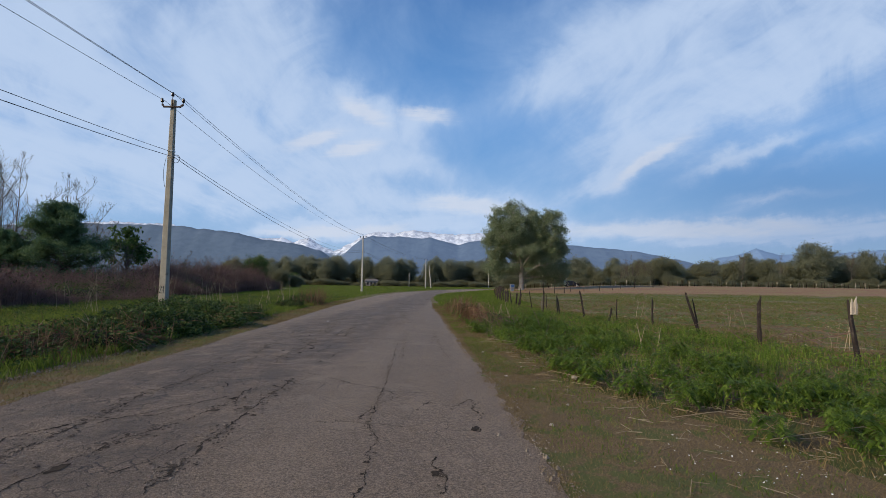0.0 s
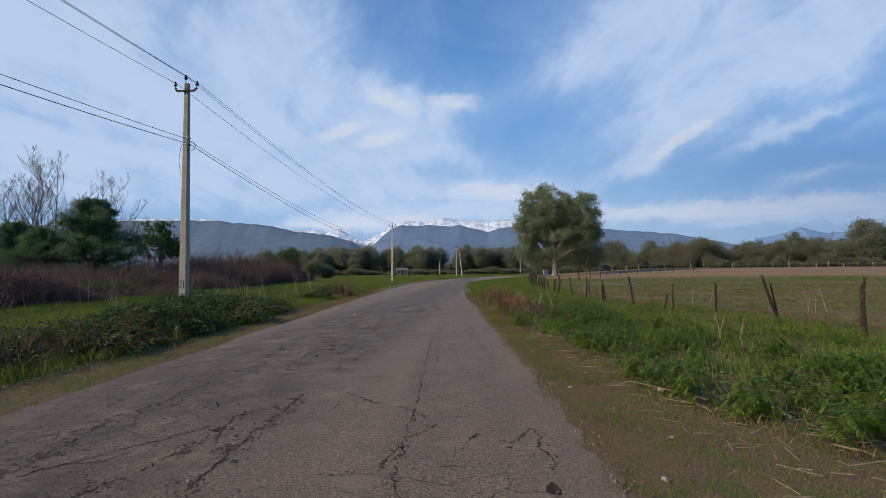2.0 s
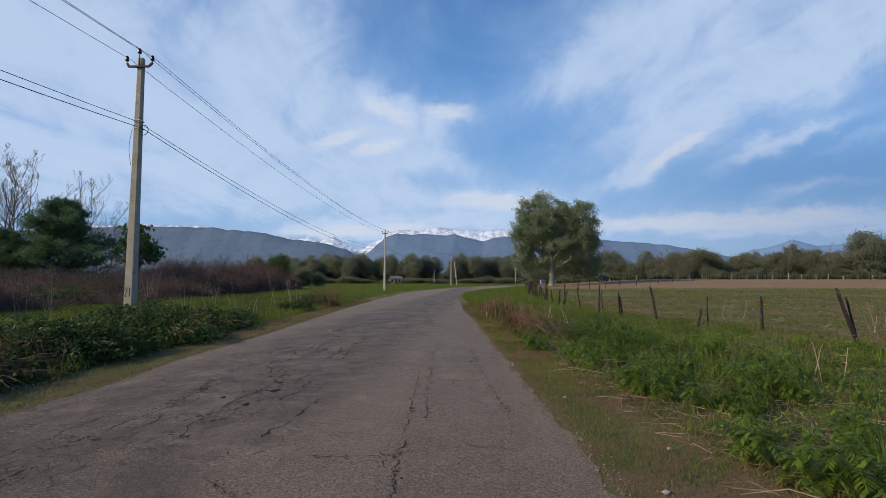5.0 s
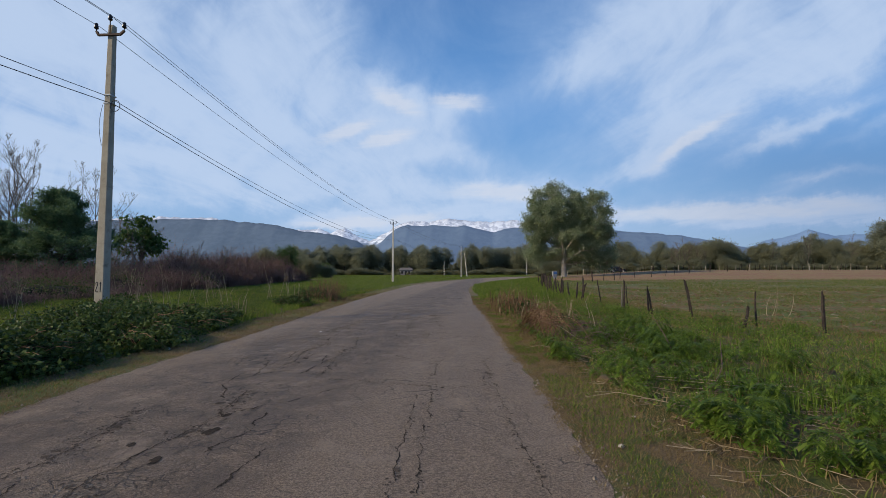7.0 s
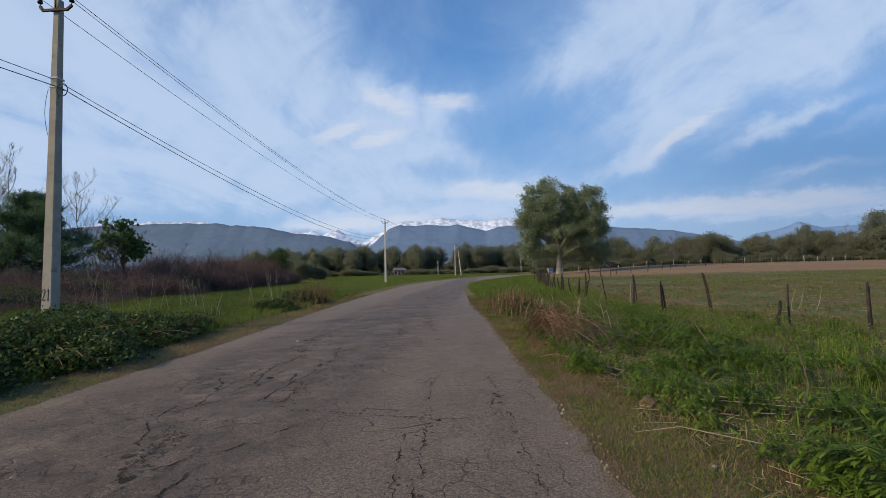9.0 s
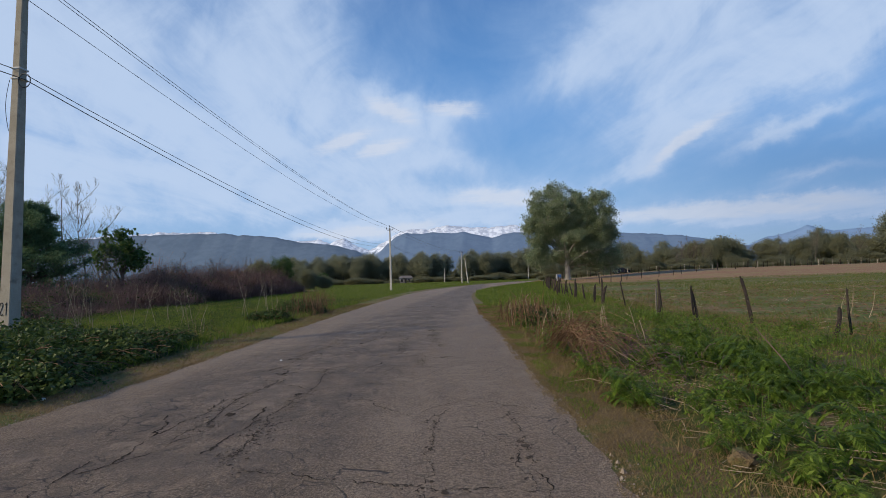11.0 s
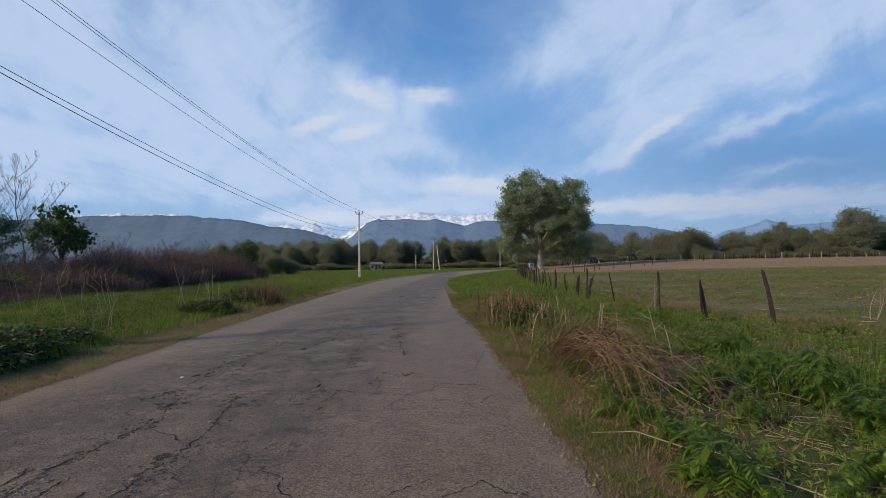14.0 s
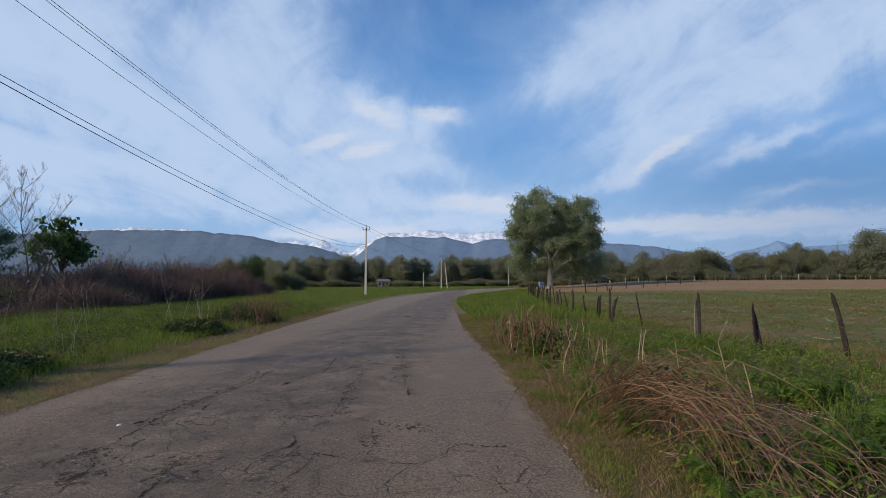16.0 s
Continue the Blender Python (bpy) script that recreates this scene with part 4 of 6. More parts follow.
for k, x, y, s, r in ((0, -59, 60, 1.05, 80), (1, -52, 56, 1.0, 200), (0, -63, 63, 1.1, 150), (1, -50, 61, 0.85, 20), (1, -57, 74, 0.8, 120), (0, -47, 66, 0.6, 300), (1, -68, 60, 1.0, 33), (0, -46, 86, 0.34, 10), (1, -44, 92, 0.32, 77), (0, -52, 50, 0.8, 250), (0, -24, 44, 0.22, 15), (1, -27, 48, 0.26, 95), (0, -30, 58, 0.28, 130), (1, -29, 64, 0.25, 200), (0, -33, 66, 0.3, 280), (1, -26, 38, 0.2, 310), (0, -31, 46, 0.3, 45), (1, -34, 74, 0.3, 25), (0, -38, 80, 0.36, 170), (0, 52, 150, 0.5, 60), (1, 55, 151, 0.56, 160), (0, 58, 149, 0.5, 220), (1, 54, 152, 0.48, 280), (0, 56.5, 150.5, 0.5, 10), (1, 50.5, 149.5, 0.42, 110), (0, 60, 150, 0.42, 200), (0, 92, 158, 0.62, 30), (1, 105, 160, 0.66, 99), (0, 126, 158, 0.7, 140), (1, 84, 160, 0.55, 300), (0, 143, 156, 0.7, 200), (1, 158, 152, 0.75, 20)):
    ob_ = copy_thing((bt, bt2)[k], pose(x, y, float(rise(x, y)) * 0.93 - 0.05, 0, 0, r))
    ob_.scale = (s, s, s)


leaning = copy_thing(bt2, pose(-38.6, 50, 0, 4, 40, 70))
leaning.scale = (0.46, 0.46, 0.5)


# ---------- thicket of dead brambles ----------
def thicket():
    rng = np.random.default_rng(51)
    n = 62000
    y = rng.uniform(2, 88, n)
    x = thicket_x(y) - 13 * rng.uniform(0, 1, n) ** 1.5 + 0.5 * rng.normal(size=n) + np.array([2.2 * noise.noise((0.22 * q, 5.5, 0)) + 0.9 * noise.noise((0.9 * q, 2.5, 0)) - 0.4 for q in y])
    top = np.array([2.3 + 2.3 * noise.noise((a * 0.2, b * 0.2, 0)) + 1.2 * noise.noise((a * 0.7, b * 0.7, 4)) for a, b in zip(x, y)])
    top *= np.interp(thicket_x(y) - x, (-3, 0.0, 3, 13), (0.20, 0.36, 0.66, 0.80)) * np.interp(y, (30, 42, 60, 88), (0.9, 1.15, 1.9, 2.0))
    h = top * rng.uniform(0.5, 1.15, n)
    a = rng.uniform(0, 2 * math.pi, n)
    r = rng.uniform(0.2, 0.9, n) * h * 0.6
    st = np.stack([x, y, 0 * x - 0.05], 1)
    en = st + np.stack([np.cos(a) * r, np.sin(a) * r, h * rng.uniform(0.45, 1.0, n)], 1)
    md = (st + en) / 2
    md[:, 2] = h
    P = bezier(st, md, en, 5)
    P[:, 1:4] += rng.normal(size=(n, 3, 3)) * 0.06
    V, F = tubes(P, np.linspace(0.015, 0.005, 5)[None] * rng.uniform(0.6, 1.4, (n, 1)), 3)
    ob = holder("bramble_thicket")
    loose("cane_tangle", np_mesh("cane_tangle", V, F, M["twig"]), ob)
    k = rng.integers(0, n, 48000)
    at = P[k, 2] + rng.normal(size=(len(k), 3)) * 0.16
    at[:, 2] = np.maximum(at[:, 2], 0.05)
    loose("dead_leaves", np_mesh("dead_leaves", *leaves(rng, at, 0.11, 0.065, 0.3), M["twig"]), ob)
    k = rng.integers(0, n, 5000)
    at = P[k, 3] + rng.normal(size=(len(k), 3)) * 0.25
    at[:, 2] = np.maximum(at[:, 2], 0.05)
    loose("green_shoots", np_mesh("green_shoots", *leaves(rng, at, 0.16, 0.09, 0.0), M["bramble"]), ob, "few dark green bramble leaves")
    return tagged(ob, "dense reddish-brown thicket of dead brambles", "thicket", kind="stuff")


thicket()


# ---------- power line ----------
POLES = [(-8.4, -36.0, 9.45), (-11.12, 19.5, 9.40), (-14.13, 75.45, 9.05), (-8.6, 143.0, 9.0), (14.0, 205.0, 9.0)]


def insulator(parent, at):
    prof = [(0.012, -0.16), (0.012, 0.0), (0.055, 0.0), (0.068, 0.03), (0.05, 0.06), (0.058, 0.085), (0.045, 0.11), (0.05, 0.14), (0.03, 0.17), (0.012, 0.18)]
    part("insulator", lathe_bm(prof, 12, Matrix.Translation(at)), M["insulator"], parent)


LEAN_BACK = 0.05


def utility_pole(x, y, top, concrete, lean=0.0, detail=True):
    thing = holder("utility_pole", (x, y, 0), math.degrees(math.atan2(0.05, 1)))
    bm = bmesh.new()
    rings = []
    for z, w, d in ((-0.1, 0.145, 0.16), (0.6, 0.142, 0.155), (top * 0.4, 0.122, 0.135), (top * 0.7, 0.105, 0.11), (top - 0.28, 0.088, 0.09)):
        c = 0.022
        sh, back = lean * z, LEAN_BACK * z if detail else 0.0
        rings.append([bm.verts.new((px + sh, py + back, z)) for px, py in ((-w, -d + c), (-w + c, -d), (w - c, -d), (w, -d + c), (w * 0.9, d - c), (w * 0.9 - c, d), (-w * 0.9 + c, d), (-w * 0.9, d - c))])
    for a, b in zip(rings, rings[1:]):
        for i in range(8):
            bm.faces.new((a[i], a[(i + 1) % 8], b[(i + 1) % 8], b[i]))
    bm.faces.new(rings[-1])
    part("shaft", bm, concrete, thing)
    zt = top - 0.62
    sx, by = lean * zt, LEAN_BACK * zt if detail else 0.0
    bm = bmesh.new()
    pts = [(-0.40, 0.10), (-0.34, 0.0), (0.34, 0.0), (0.46, 0.10)]
    for (x0, z0), (x1, z1) in zip(pts, pts[1:]):
        ln, an = math.hypot(x1 - x0, z1 - z0), math.atan2(z1 - z0, x1 - x0)
        piece = box_bm(ln + 0.05, 0.06, 0.07, Matrix.Translation((sx + (x0 + x1) / 2, -0.13 + by, zt + (z0 + z1) / 2)) @ Matrix.Rotation(-an, 4, "Y"), 0.008)
        me = bpy.data.meshes.new("tmp")
        piece.to_mesh(me)
        piece.free()
        bm.from_mesh(me)
        bpy.data.meshes.remove(me)
    part("cross_arm", bm, M["steel"], thing)
    part("top_pin", lathe_bm([(0.016, top - 0.6), (0.016, top - 0.06)], 8, Matrix.Translation((sx, -0.11 + by, 0))), M["steel"], thing)
    for dx, dz in ((-0.42, 0.20), (0.47, 0.20)):
        insulator(thing, (sx + dx, -0.13 + by, zt + dz))
    insulator(thing, (sx, -0.11 + by, top - 0.15))
    if detail:
        zc = 6.62
        for z in (zc, zc + 0.26):
            part("clamp_band", box_bm(0.235, 0.255, 0.045, Matrix.Translation((lean * z, LEAN_BACK * z, z)), 0.01), M["clamp"], thing, "pale metal strap")
        ring = np.array([[(0.12 + 0.15 * math.cos(t), 0.13, zc - 0.12 + 0.17 * math.sin(t)) for t in np.linspace(0, 2 * math.pi, 20)]])
        child("cable_loop", np_mesh("cable_loop", *tubes(ring, 0.012, 5), M["wire"]), thing, "coiled black cable end")
        down = np.array([[(-0.32 - 0.09 * math.sin(t * math.pi), 0.2, zc - 0.05 - 1.25 * t) for t in np.linspace(0, 1, 10)]])
        child("lead", np_mesh("lead", *tubes(down, 0.008, 4), M["wire"]), thing)
        two = [(-0.10, 1.17), (-0.085, 1.215), (-0.055, 1.225), (-0.03, 1.19), (-0.04, 1.13), (-0.075, 1.03), (-0.10, 0.955), (-0.06, 0.945), (-0.02, 0.96)]
        one = [(0.03, 1.17), (0.055, 1.23), (0.052, 1.08), (0.048, 0.94)]
        for stroke in (two, one):
            P = np.array([[(bx - 0.03 * bz, -0.151 + 0.05 * bz, bz) for bx, bz in stroke]])
            V, F = tubes(P, 0.011, 6)
            child("painted_figure", np_mesh("painted_figure", V, F, M["paint"]), thing, "black brush-painted figure")
    return tagged(thing, "tapered concrete utility pole with three insulators", "utility pole", "poles along the road")


for i, (px, py, pz) in enumerate(POLES):
    utility_pole(px, py, pz, M["concrete"] if i < 2 else M["white_concrete"], -0.03 if i == 1 else 0.004, i == 1)
prop = holder("pole_brace", (-7.6, 143, 0))
child("strut", np_mesh("strut", *tubes(np.array([[(0.7, 0, -0.1), (0.35, 0, 3.4), (0.0, 0, 6.8)]]), np.array([[0.15, 0.13, 0.1]]), 8), M["white_concrete"]), prop)
tagged(prop, "leaning concrete strut beside a utility pole", "pole")
for qx, qy, qh in ((-17.7, 186, 5.2),):
    q = holder("distant_post", (qx, qy, 0))
    child("shaft", np_mesh("shaft", *tubes(np.array([[(0, 0, -0.1), (0, 0, qh / 2), (0.02, 0, qh)]]), np.array([[0.13, 0.12, 0.1]]), 7), M["white_concrete"]), q)
    tagged(q, "pale concrete post at the far meadow edge", "post")


def wire(off, drop, sag, r, name, label):
    P = []
    heads = [(x - 0.03 * (z - drop), y + 0.05 * (z - drop), z) if i == 1 else (x, y, z) for i, (x, y, z) in enumerate(POLES)]
    for (x0, y0, z0), (x1, y1, z1) in zip(heads, heads[1:]):
        for t in np.linspace(0, 1, 28)[:-1]:
            P.append((x0 + (x1 - x0) * t + off, y0 + (y1 - y0) * t, (z0 - drop) * (1 - t) + (z1 - drop) * t - 4 * sag * t * (1 - t)))
    V, F = tubes(np.array([P]), r, 5)
    tagged(new(name, np_mesh(name, V, F, M["wire"], True)), label, "cable", "wires of the power line")


for off, drop, sag in ((0.0, 0.02, 0.9), (-0.42, 0.30, 0.92), (0.47, 0.30, 0.85)):
    wire(off, drop, sag, 0.0085, "power_wire", "thin bare power wire hung between poles")
wire(-0.1, 2.52, 1.25, 0.010, "cable", "black insulated cable hung between poles")
wire(0.12, 2.78, 1.4, 0.012, "cable", "black insulated cable hung between poles")


# ---------- fence ----------
def post_mesh(seed, h, r):
    """A rough split post with a broken top."""
    rng = np.random.default_rng(seed)
    k, s = 7, 7
    base = r * rng.uniform(0.55, 1.35, s)
    V = []
    for j in range(k):
        f = j / (k - 1)
        cx, cy = 0.06 * h * math.sin(f * 2.3 + seed), 0.03 * h * math.sin(f * 3.1 + seed * 2)
        for i in range(s):
            q = base[i] * (1.12 - 0.3 * f) * rng.uniform(0.88, 1.12)
            z = -0.15 + (h + 0.15) * f + (rng.uniform(-0.30, 0.10) * h * 0.5 if j == k - 1 else 0)
            V.append((cx + q * math.cos(2 * math.pi * i / s), cy + q * math.sin(2 * math.pi * i / s), z))
    F = [(j * s + i, j * s + (i + 1) % s, (j + 1) * s + (i + 1) % s, (j + 1) * s + i) for j in range(k - 1) for i in range(s)]
    n = len(V)
    V += [(0.04 * h * math.sin(2.3 + seed), 0.03 * h * math.sin(3.1 + seed * 2), h * 0.93)]
    F += [((k - 1) * s + i, (k - 1) * s + (i + 1) % s, n, n) for i in range(s)]
    me = bpy.data.meshes.new("post")
    me.from_pydata(V, [], [tuple(dict.fromkeys(f)) for f in F])
    me.materials.append(M["post"])
    return me


def split_top(parent, h):
    """Pale splintered prongs at the head of a broken post."""
    P = np.array([[(0.03, 0, h - 0.28), (0.08, 0, h - 0.08), (0.15, 0.01, h + 0.07)], [(0.0, 0, h - 0.3), (0.03, 0.02, h - 0.1), (0.05, 0.02, h + 0.03)], [(0.05, -0.02, h - 0.3), (0.09, -0.02, h - 0.12), (0.10, -0.02, h + 0.0)]])
    child("splinters", np_mesh("splinters", *tubes(P, np.array([[0.035, 0.03, 0.008]]), 5), M["palewood"]), parent, "pale splintered wood")


POST_SHAPES = [post_mesh(60 + i, 1.0, 0.045) for i in range(6)]


PALE_SHAPES = [m_.copy() for m_ in POST_SHAPES]
for m_ in PALE_SHAPES:
    m_.materials[0] = M["palewood"]


def fence_post(x, y, h, thick=1.0, lean_x=0.0, lean_y=0.0, kind=0, pale=False):
    thing = holder("fence_post")
    thing.matrix_basis = pose(x, y, -0.03 + float(rise(x, y)), -lean_y, lean_x, 0)
    ob = child("shaft", POST_SHAPES[kind % 6], thing)
    ob.scale = (thick, thick, h)
    ob.rotation_euler = (0, 0, radians(57 * kind))
    if pale:
        split_top(thing, h)
    if y > 130 and kind % 3 == 0:
        ob.data = PALE_SHAPES[kind % 6]
    return tagged(thing, "weathered dark split-wood fence post, leaning", "fence post", "posts of the field fence")


# nearest posts: place, height, thickness, lean to the field and along it
for x, y, h, th, lx, ly, pale in (
    (9.15, 10.65, 1.28, 1.5, -5, 0, True), (8.75, 13.2, 1.34, 1.35, 1, 2, False), (8.35, 15.75, 1.36, 1.25, -13, 0, False), (8.42, 15.8, 1.15, 0.8, -8, 3, False), (8.35, 19.3, 1.05, 1.25, 1, 0, False),
    (6.97, 20.3, 0.60, 1.2, 9, 0, False), (7.36, 20.42, 1.0, 0.85, 1, 2, False), (6.68, 22.95, 1.25, 1.3, -11, 0, False), (5.72, 24.15, 1.05, 1.1, -2, 0, False), (5.82, 24.2, 0.9, 1.0, -10, 0, False),
    (5.3, 25.9, 1.18, 1.1, 1, 3, False), (5.24, 25.95, 1.0, 1.0, 0, -3, True), (5.65, 26.6, 1.05, 0.65, -3, 0, False), (5.35, 30.2, 1.15, 0.8, -6, 0, False),
):
    ob_ = fence_post(x, y, h, th * 0.66, lx, ly, int(abs(x * 37 + y * 11)) % 6, pale and th > 1.2)
    if pale and th < 1.2:
        ob_.children[0].data = ob_.children[0].data.copy()
        ob_.children[0].data.materials[0] = M["greywood"]
_r = np.random.default_rng(70)
for i in range(64):
    y_ = 31.5 + i * 1.05 + float(_r.uniform(-0.3, 0.3))
    fence_post(float(fence_x(y_)) + float(_r.normal()) * 0.22, y_, float(_r.uniform(0.85, 1.35)), float(_r.uniform(0.7, 1.2)), float(_r.normal()) * 6, float(_r.normal()) * 5, i)
for i in range(140):
    x_ = 17 + i * 1.15 + float(_r.uniform(-0.4, 0.4))
    fence_post(x_, 137 + float(_r.normal()) * 0.5, float(_r.uniform(1.1, 1.8)), float(_r.uniform(1.0, 1.6)), float(_r.normal()) * 4, float(_r.normal()) * 4, i, False)
for x_, y_, h_ in ((14.5, 78, 1.7), (17.5, 84, 1.75), (23, 96, 1.5), (27, 101, 1.5), (31, 104, 1.9), (38, 112, 1.4), (43, 117, 1.5), (49, 121, 1.7), (55, 126, 1.5), (20, 88, 1.2), (35, 108, 1.3), (62, 131, 1.7)):
    fence_post(x_, y_, h_, 1.4, float(_r.normal()) * 3, 0, int(x_))


def fence_wire(z, seed):
    rng = np.random.default_rng(seed)
    ys = np.arange(6, 98, 0.8)
    P = np.stack([fence_x(ys) + rng.normal(size=len(ys)) * 0.03, ys, z + 0.10 * np.sin(ys * 1.3 + seed) + rng.normal(size=len(ys)) * 0.03], 1)[None]
    tagged(new("fence_wire", np_mesh("fence_wire", *tubes(P, 0.002, 3), M["steel"])), "sagging rusty wire between the fence posts", "fence wire", "wires of the field fence")


fence_wire(0.55, 1)


# ---------- brush pile and dead stems on the verge side ----------
def brush_pile():
    rng = np.random.default_rng(81)
    ob = holder("brush_pile", (1.9, 18.4, 0))
    n = 120
    st = np.stack([rng.normal(-0.75, 0.26, n), rng.normal(0.1, 0.9, n), rng.uniform(0.0, 0.40, n)], 1)
    st[:, 0] -= st[:, 1] * 0.16
    a = np.where(rng.uniform(size=n) < 0.8, rng.normal(-0.6, 0.8, n), rng.uniform(0, 6.28, n))
    ln = rng.uniform(0.3, 1.0, n)
    en = st + np.stack([np.cos(a) * ln, np.sin(a) * ln * 0.9, 0 * a], 1)
    en[:, 2] = rng.uniform(0.0, 0.35, n)
    md = (st + en) / 2
    md[:, 2] = rng.uniform(0.35, 1.25, n)
    P = bezier(st, md, en, 8)
    P[:, 1:] += np.cumsum(rng.normal(size=(n, 7, 3)) * 0.006, axis=1)
    m = 95
    st = np.stack([rng.normal(-0.80, 0.20, m), rng.normal(-0.05, 0.45, m), rng.uniform(0.02, 0.4, m)], 1)
    en = st + np.stack([rng.normal(0.62, 0.20, m), rng.normal(-1.25, 0.36, m), 0 * st[:, 2]], 1)
    en[:, 2] = rng.uniform(0.0, 0.22, m)
    md = st * 0.35 + en * 0.65 + rng.normal(size=(m, 3)) * 0.14
    md[:, 2] = rng.normal(1.02, 0.2, m)
    arch = bezier(st, md, en, 8)
    arch[:, 1:] += np.cumsum(rng.normal(size=(m, 7, 3)) * 0.016, axis=1)
    arch[..., 2] = np.maximum(arch[..., 2], 0.01)
    P = np.concatenate([P, arch])
    n += m
    loose("stem_tangle", np_mesh("stem_tangle", *tubes(P, np.linspace(0.0036, 0.0014, 8)[None] * rng.uniform(0.7, 1.6, (n, 1)), 3), M["stem"]), ob)
    n = 500
    p = np.stack([rng.normal(0.2, 0.4, n), rng.normal(0, 1.0, n), rng.uniform(0, 0.2, n)], 1)
    d = rng.normal(size=(n, 3)) * np.array([0.22, 0.22, 0.10])
    loose("twig_litter", np_mesh("twig_litter", *tubes(np.stack([p, p + d * 0.5 + np.array([0, 0, 0.06]), p + d], 1), 0.004, 3), M["twig"]), ob)
    tagged(ob, "heap of dry reddish-brown bent weed stems", "brush pile")
    for x, y, a, ln in ((1.3, 17.6, -0.95, 1.5), (1.2, 18.9, -0.9, 1.8), (2.2, 13.4, -0.6, 2.4), (2.35, 13.5, -0.55, 2.2), (1.9, 14.8, 2.3, 1.6), (2.9, 7.4, 2.5, 1.1), (3.7, 4.9, 0.2, 1.4), (3.1, 5.6, 0.1, 1.0), (2.6, 11.6, 2.6, 1.5), (4.6, 4.6, 0.3, 1.2)):
        bx, by = math.cos(a) * ln, math.sin(a) * ln
        P = np.array([[(0, 0, 0.40 if y > 16 else 0.06), (bx * 0.4, by * 0.4, 0.34 if y > 16 else 0.11), (bx * 0.75, by * 0.75, 0.14), (bx, by, 0.03)]])
        s = holder("dead_stalk", (x, y, 0))
        child("stalk", np_mesh("stalk", *tubes(P, np.array([[0.005, 0.0045, 0.004, 0.002]]), 5), M["straw"]), s)
        tagged(s, "long pale dry stalk lying on the weeds", "dead stalk", "fallen stalks beside the road")


brush_pile()


def dead_clump(x, y, seed, n, h, spread, mat, label):
    """Standing dry stems with side shoots."""
    rng = np.random.default_rng(seed)
    ob = holder("dead_weed", (x, y, 0))
    st = np.column_stack([rng.normal(0, spread, n), rng.normal(0, spread, n), np.full(n, -0.03)])
    hh = h * rng.uniform(0.55, 1.1, n)
    a = rng.uniform(0, 6.28, n)
    en = st + np.stack([np.cos(a) * hh * 0.25, np.sin(a) * hh * 0.2, hh], 1)
    P = bezier(st, st * 0.6 + en * 0.4 + rng.normal(size=(n, 3)) * 0.05, en, 6)
    k = rng.integers(0, n, n * 3)
    s2 = P[k, rng.integers(3, 6, n * 3)]
    e2 = s2 + rng.normal(size=s2.shape) * np.array([0.14, 0.14, 0.12]) * h + np.array([0, 0, 0.12 * h])
    P2 = bezier(s2, (s2 + e2) / 2 + np.array([0, 0, -0.02]), e2, 4)
    loose("stem_tuft", np_mesh("stem_tuft", *joined([tubes(P, np.linspace(0.011, 0.005, 6)[None], 4), tubes(P2, np.linspace(0.005, 0.002, 4)[None], 3)]), mat), ob)
    return tagged(ob, label, "dead weed", "dry weeds in the meadow")


_r = np.random.default_rng(90)
for x, y, n, h in ((-13.9, 19.5, 3, 1.5), (-13.6, 23.5, 4, 1.9), (-14.3, 24.5, 3, 1.7), (-12.9, 25.5, 4, 2.0), (-12.2, 26.5, 3, 1.8), (-11.2, 26, 3, 1.4), (-15.5, 21, 3, 1.5), (-17, 22, 3, 1.4), (-10.5, 29, 4, 1.5), (-9.8, 30, 3, 1.7), (-8.7, 22.8, 4, 1.0), (-9.2, 28.6, 2, 1.6), (-8.4, 18.8, 3, 0.8), (-16, 27, 3, 1.5), (-7.0, 10.4, 3, 0.7), (-7.4, 9.4, 3, 0.6), (-14.8, 31, 3, 1.4), (-10.2, 20.4, 3, 1.3)):
    dead_clump(x, y, int(_r.integers(0, 9999)), n, h, 0.16, M["straw"], "pale bare dry weed stems standing in grass")
for x, y, n, h in ((1.35, 23.4, 4, 0.7), (1.15, 24.6, 5, 0.8), (1.9, 25.3, 3, 0.7), (0.7, 29.0, 5, 0.9), (1.6, 21.6, 5, 0.6), (2.6, 19.4, 3, 0.9), (3.0, 22.6, 3, 0.7), (5.2, 12.4, 3, 0.6), (10.0, 12.4, 4, 0.8), (11.2, 18.5, 5, 0.9), (9.8, 24.0, 4, 0.8)):
    dead_clump(x, y, int(_r.integers(0, 9999)), n, h, 0.26, M["straw"], "pale upright dry stalks among green weeds")
for x, y, n, h in ((-8.0, 30.2, 30, 1.0), (-8.6, 31.4, 30, 1.1), (-8.2, 28.6, 16, 0.8), (-8.9, 33.0, 24, 1.0), (-9.3, 35.5, 18, 0.9)):
    dead_clump(x, y, int(_r.integers(0, 9999)), n, h, 0.45, M["stem"], "tangled brown dry weeds at the roadside")


for x, y, n, h in ((-6.6, 8.1, 26, 0.45), (-7.1, 9.2, 34, 0.55), (-6.8, 10.0, 30, 0.6), (-7.7, 8.6, 26, 0.5), (-8.4, 9.8, 24, 0.6), (-7.6, 7.0, 20, 0.4), (-6.9, 11.4, 26, 0.65)):
    dead_clump(x, y, int(_r.integers(0, 9999)), n, h, 0.42, M["stem"], "low tangle of brown dry weeds at the roadside")


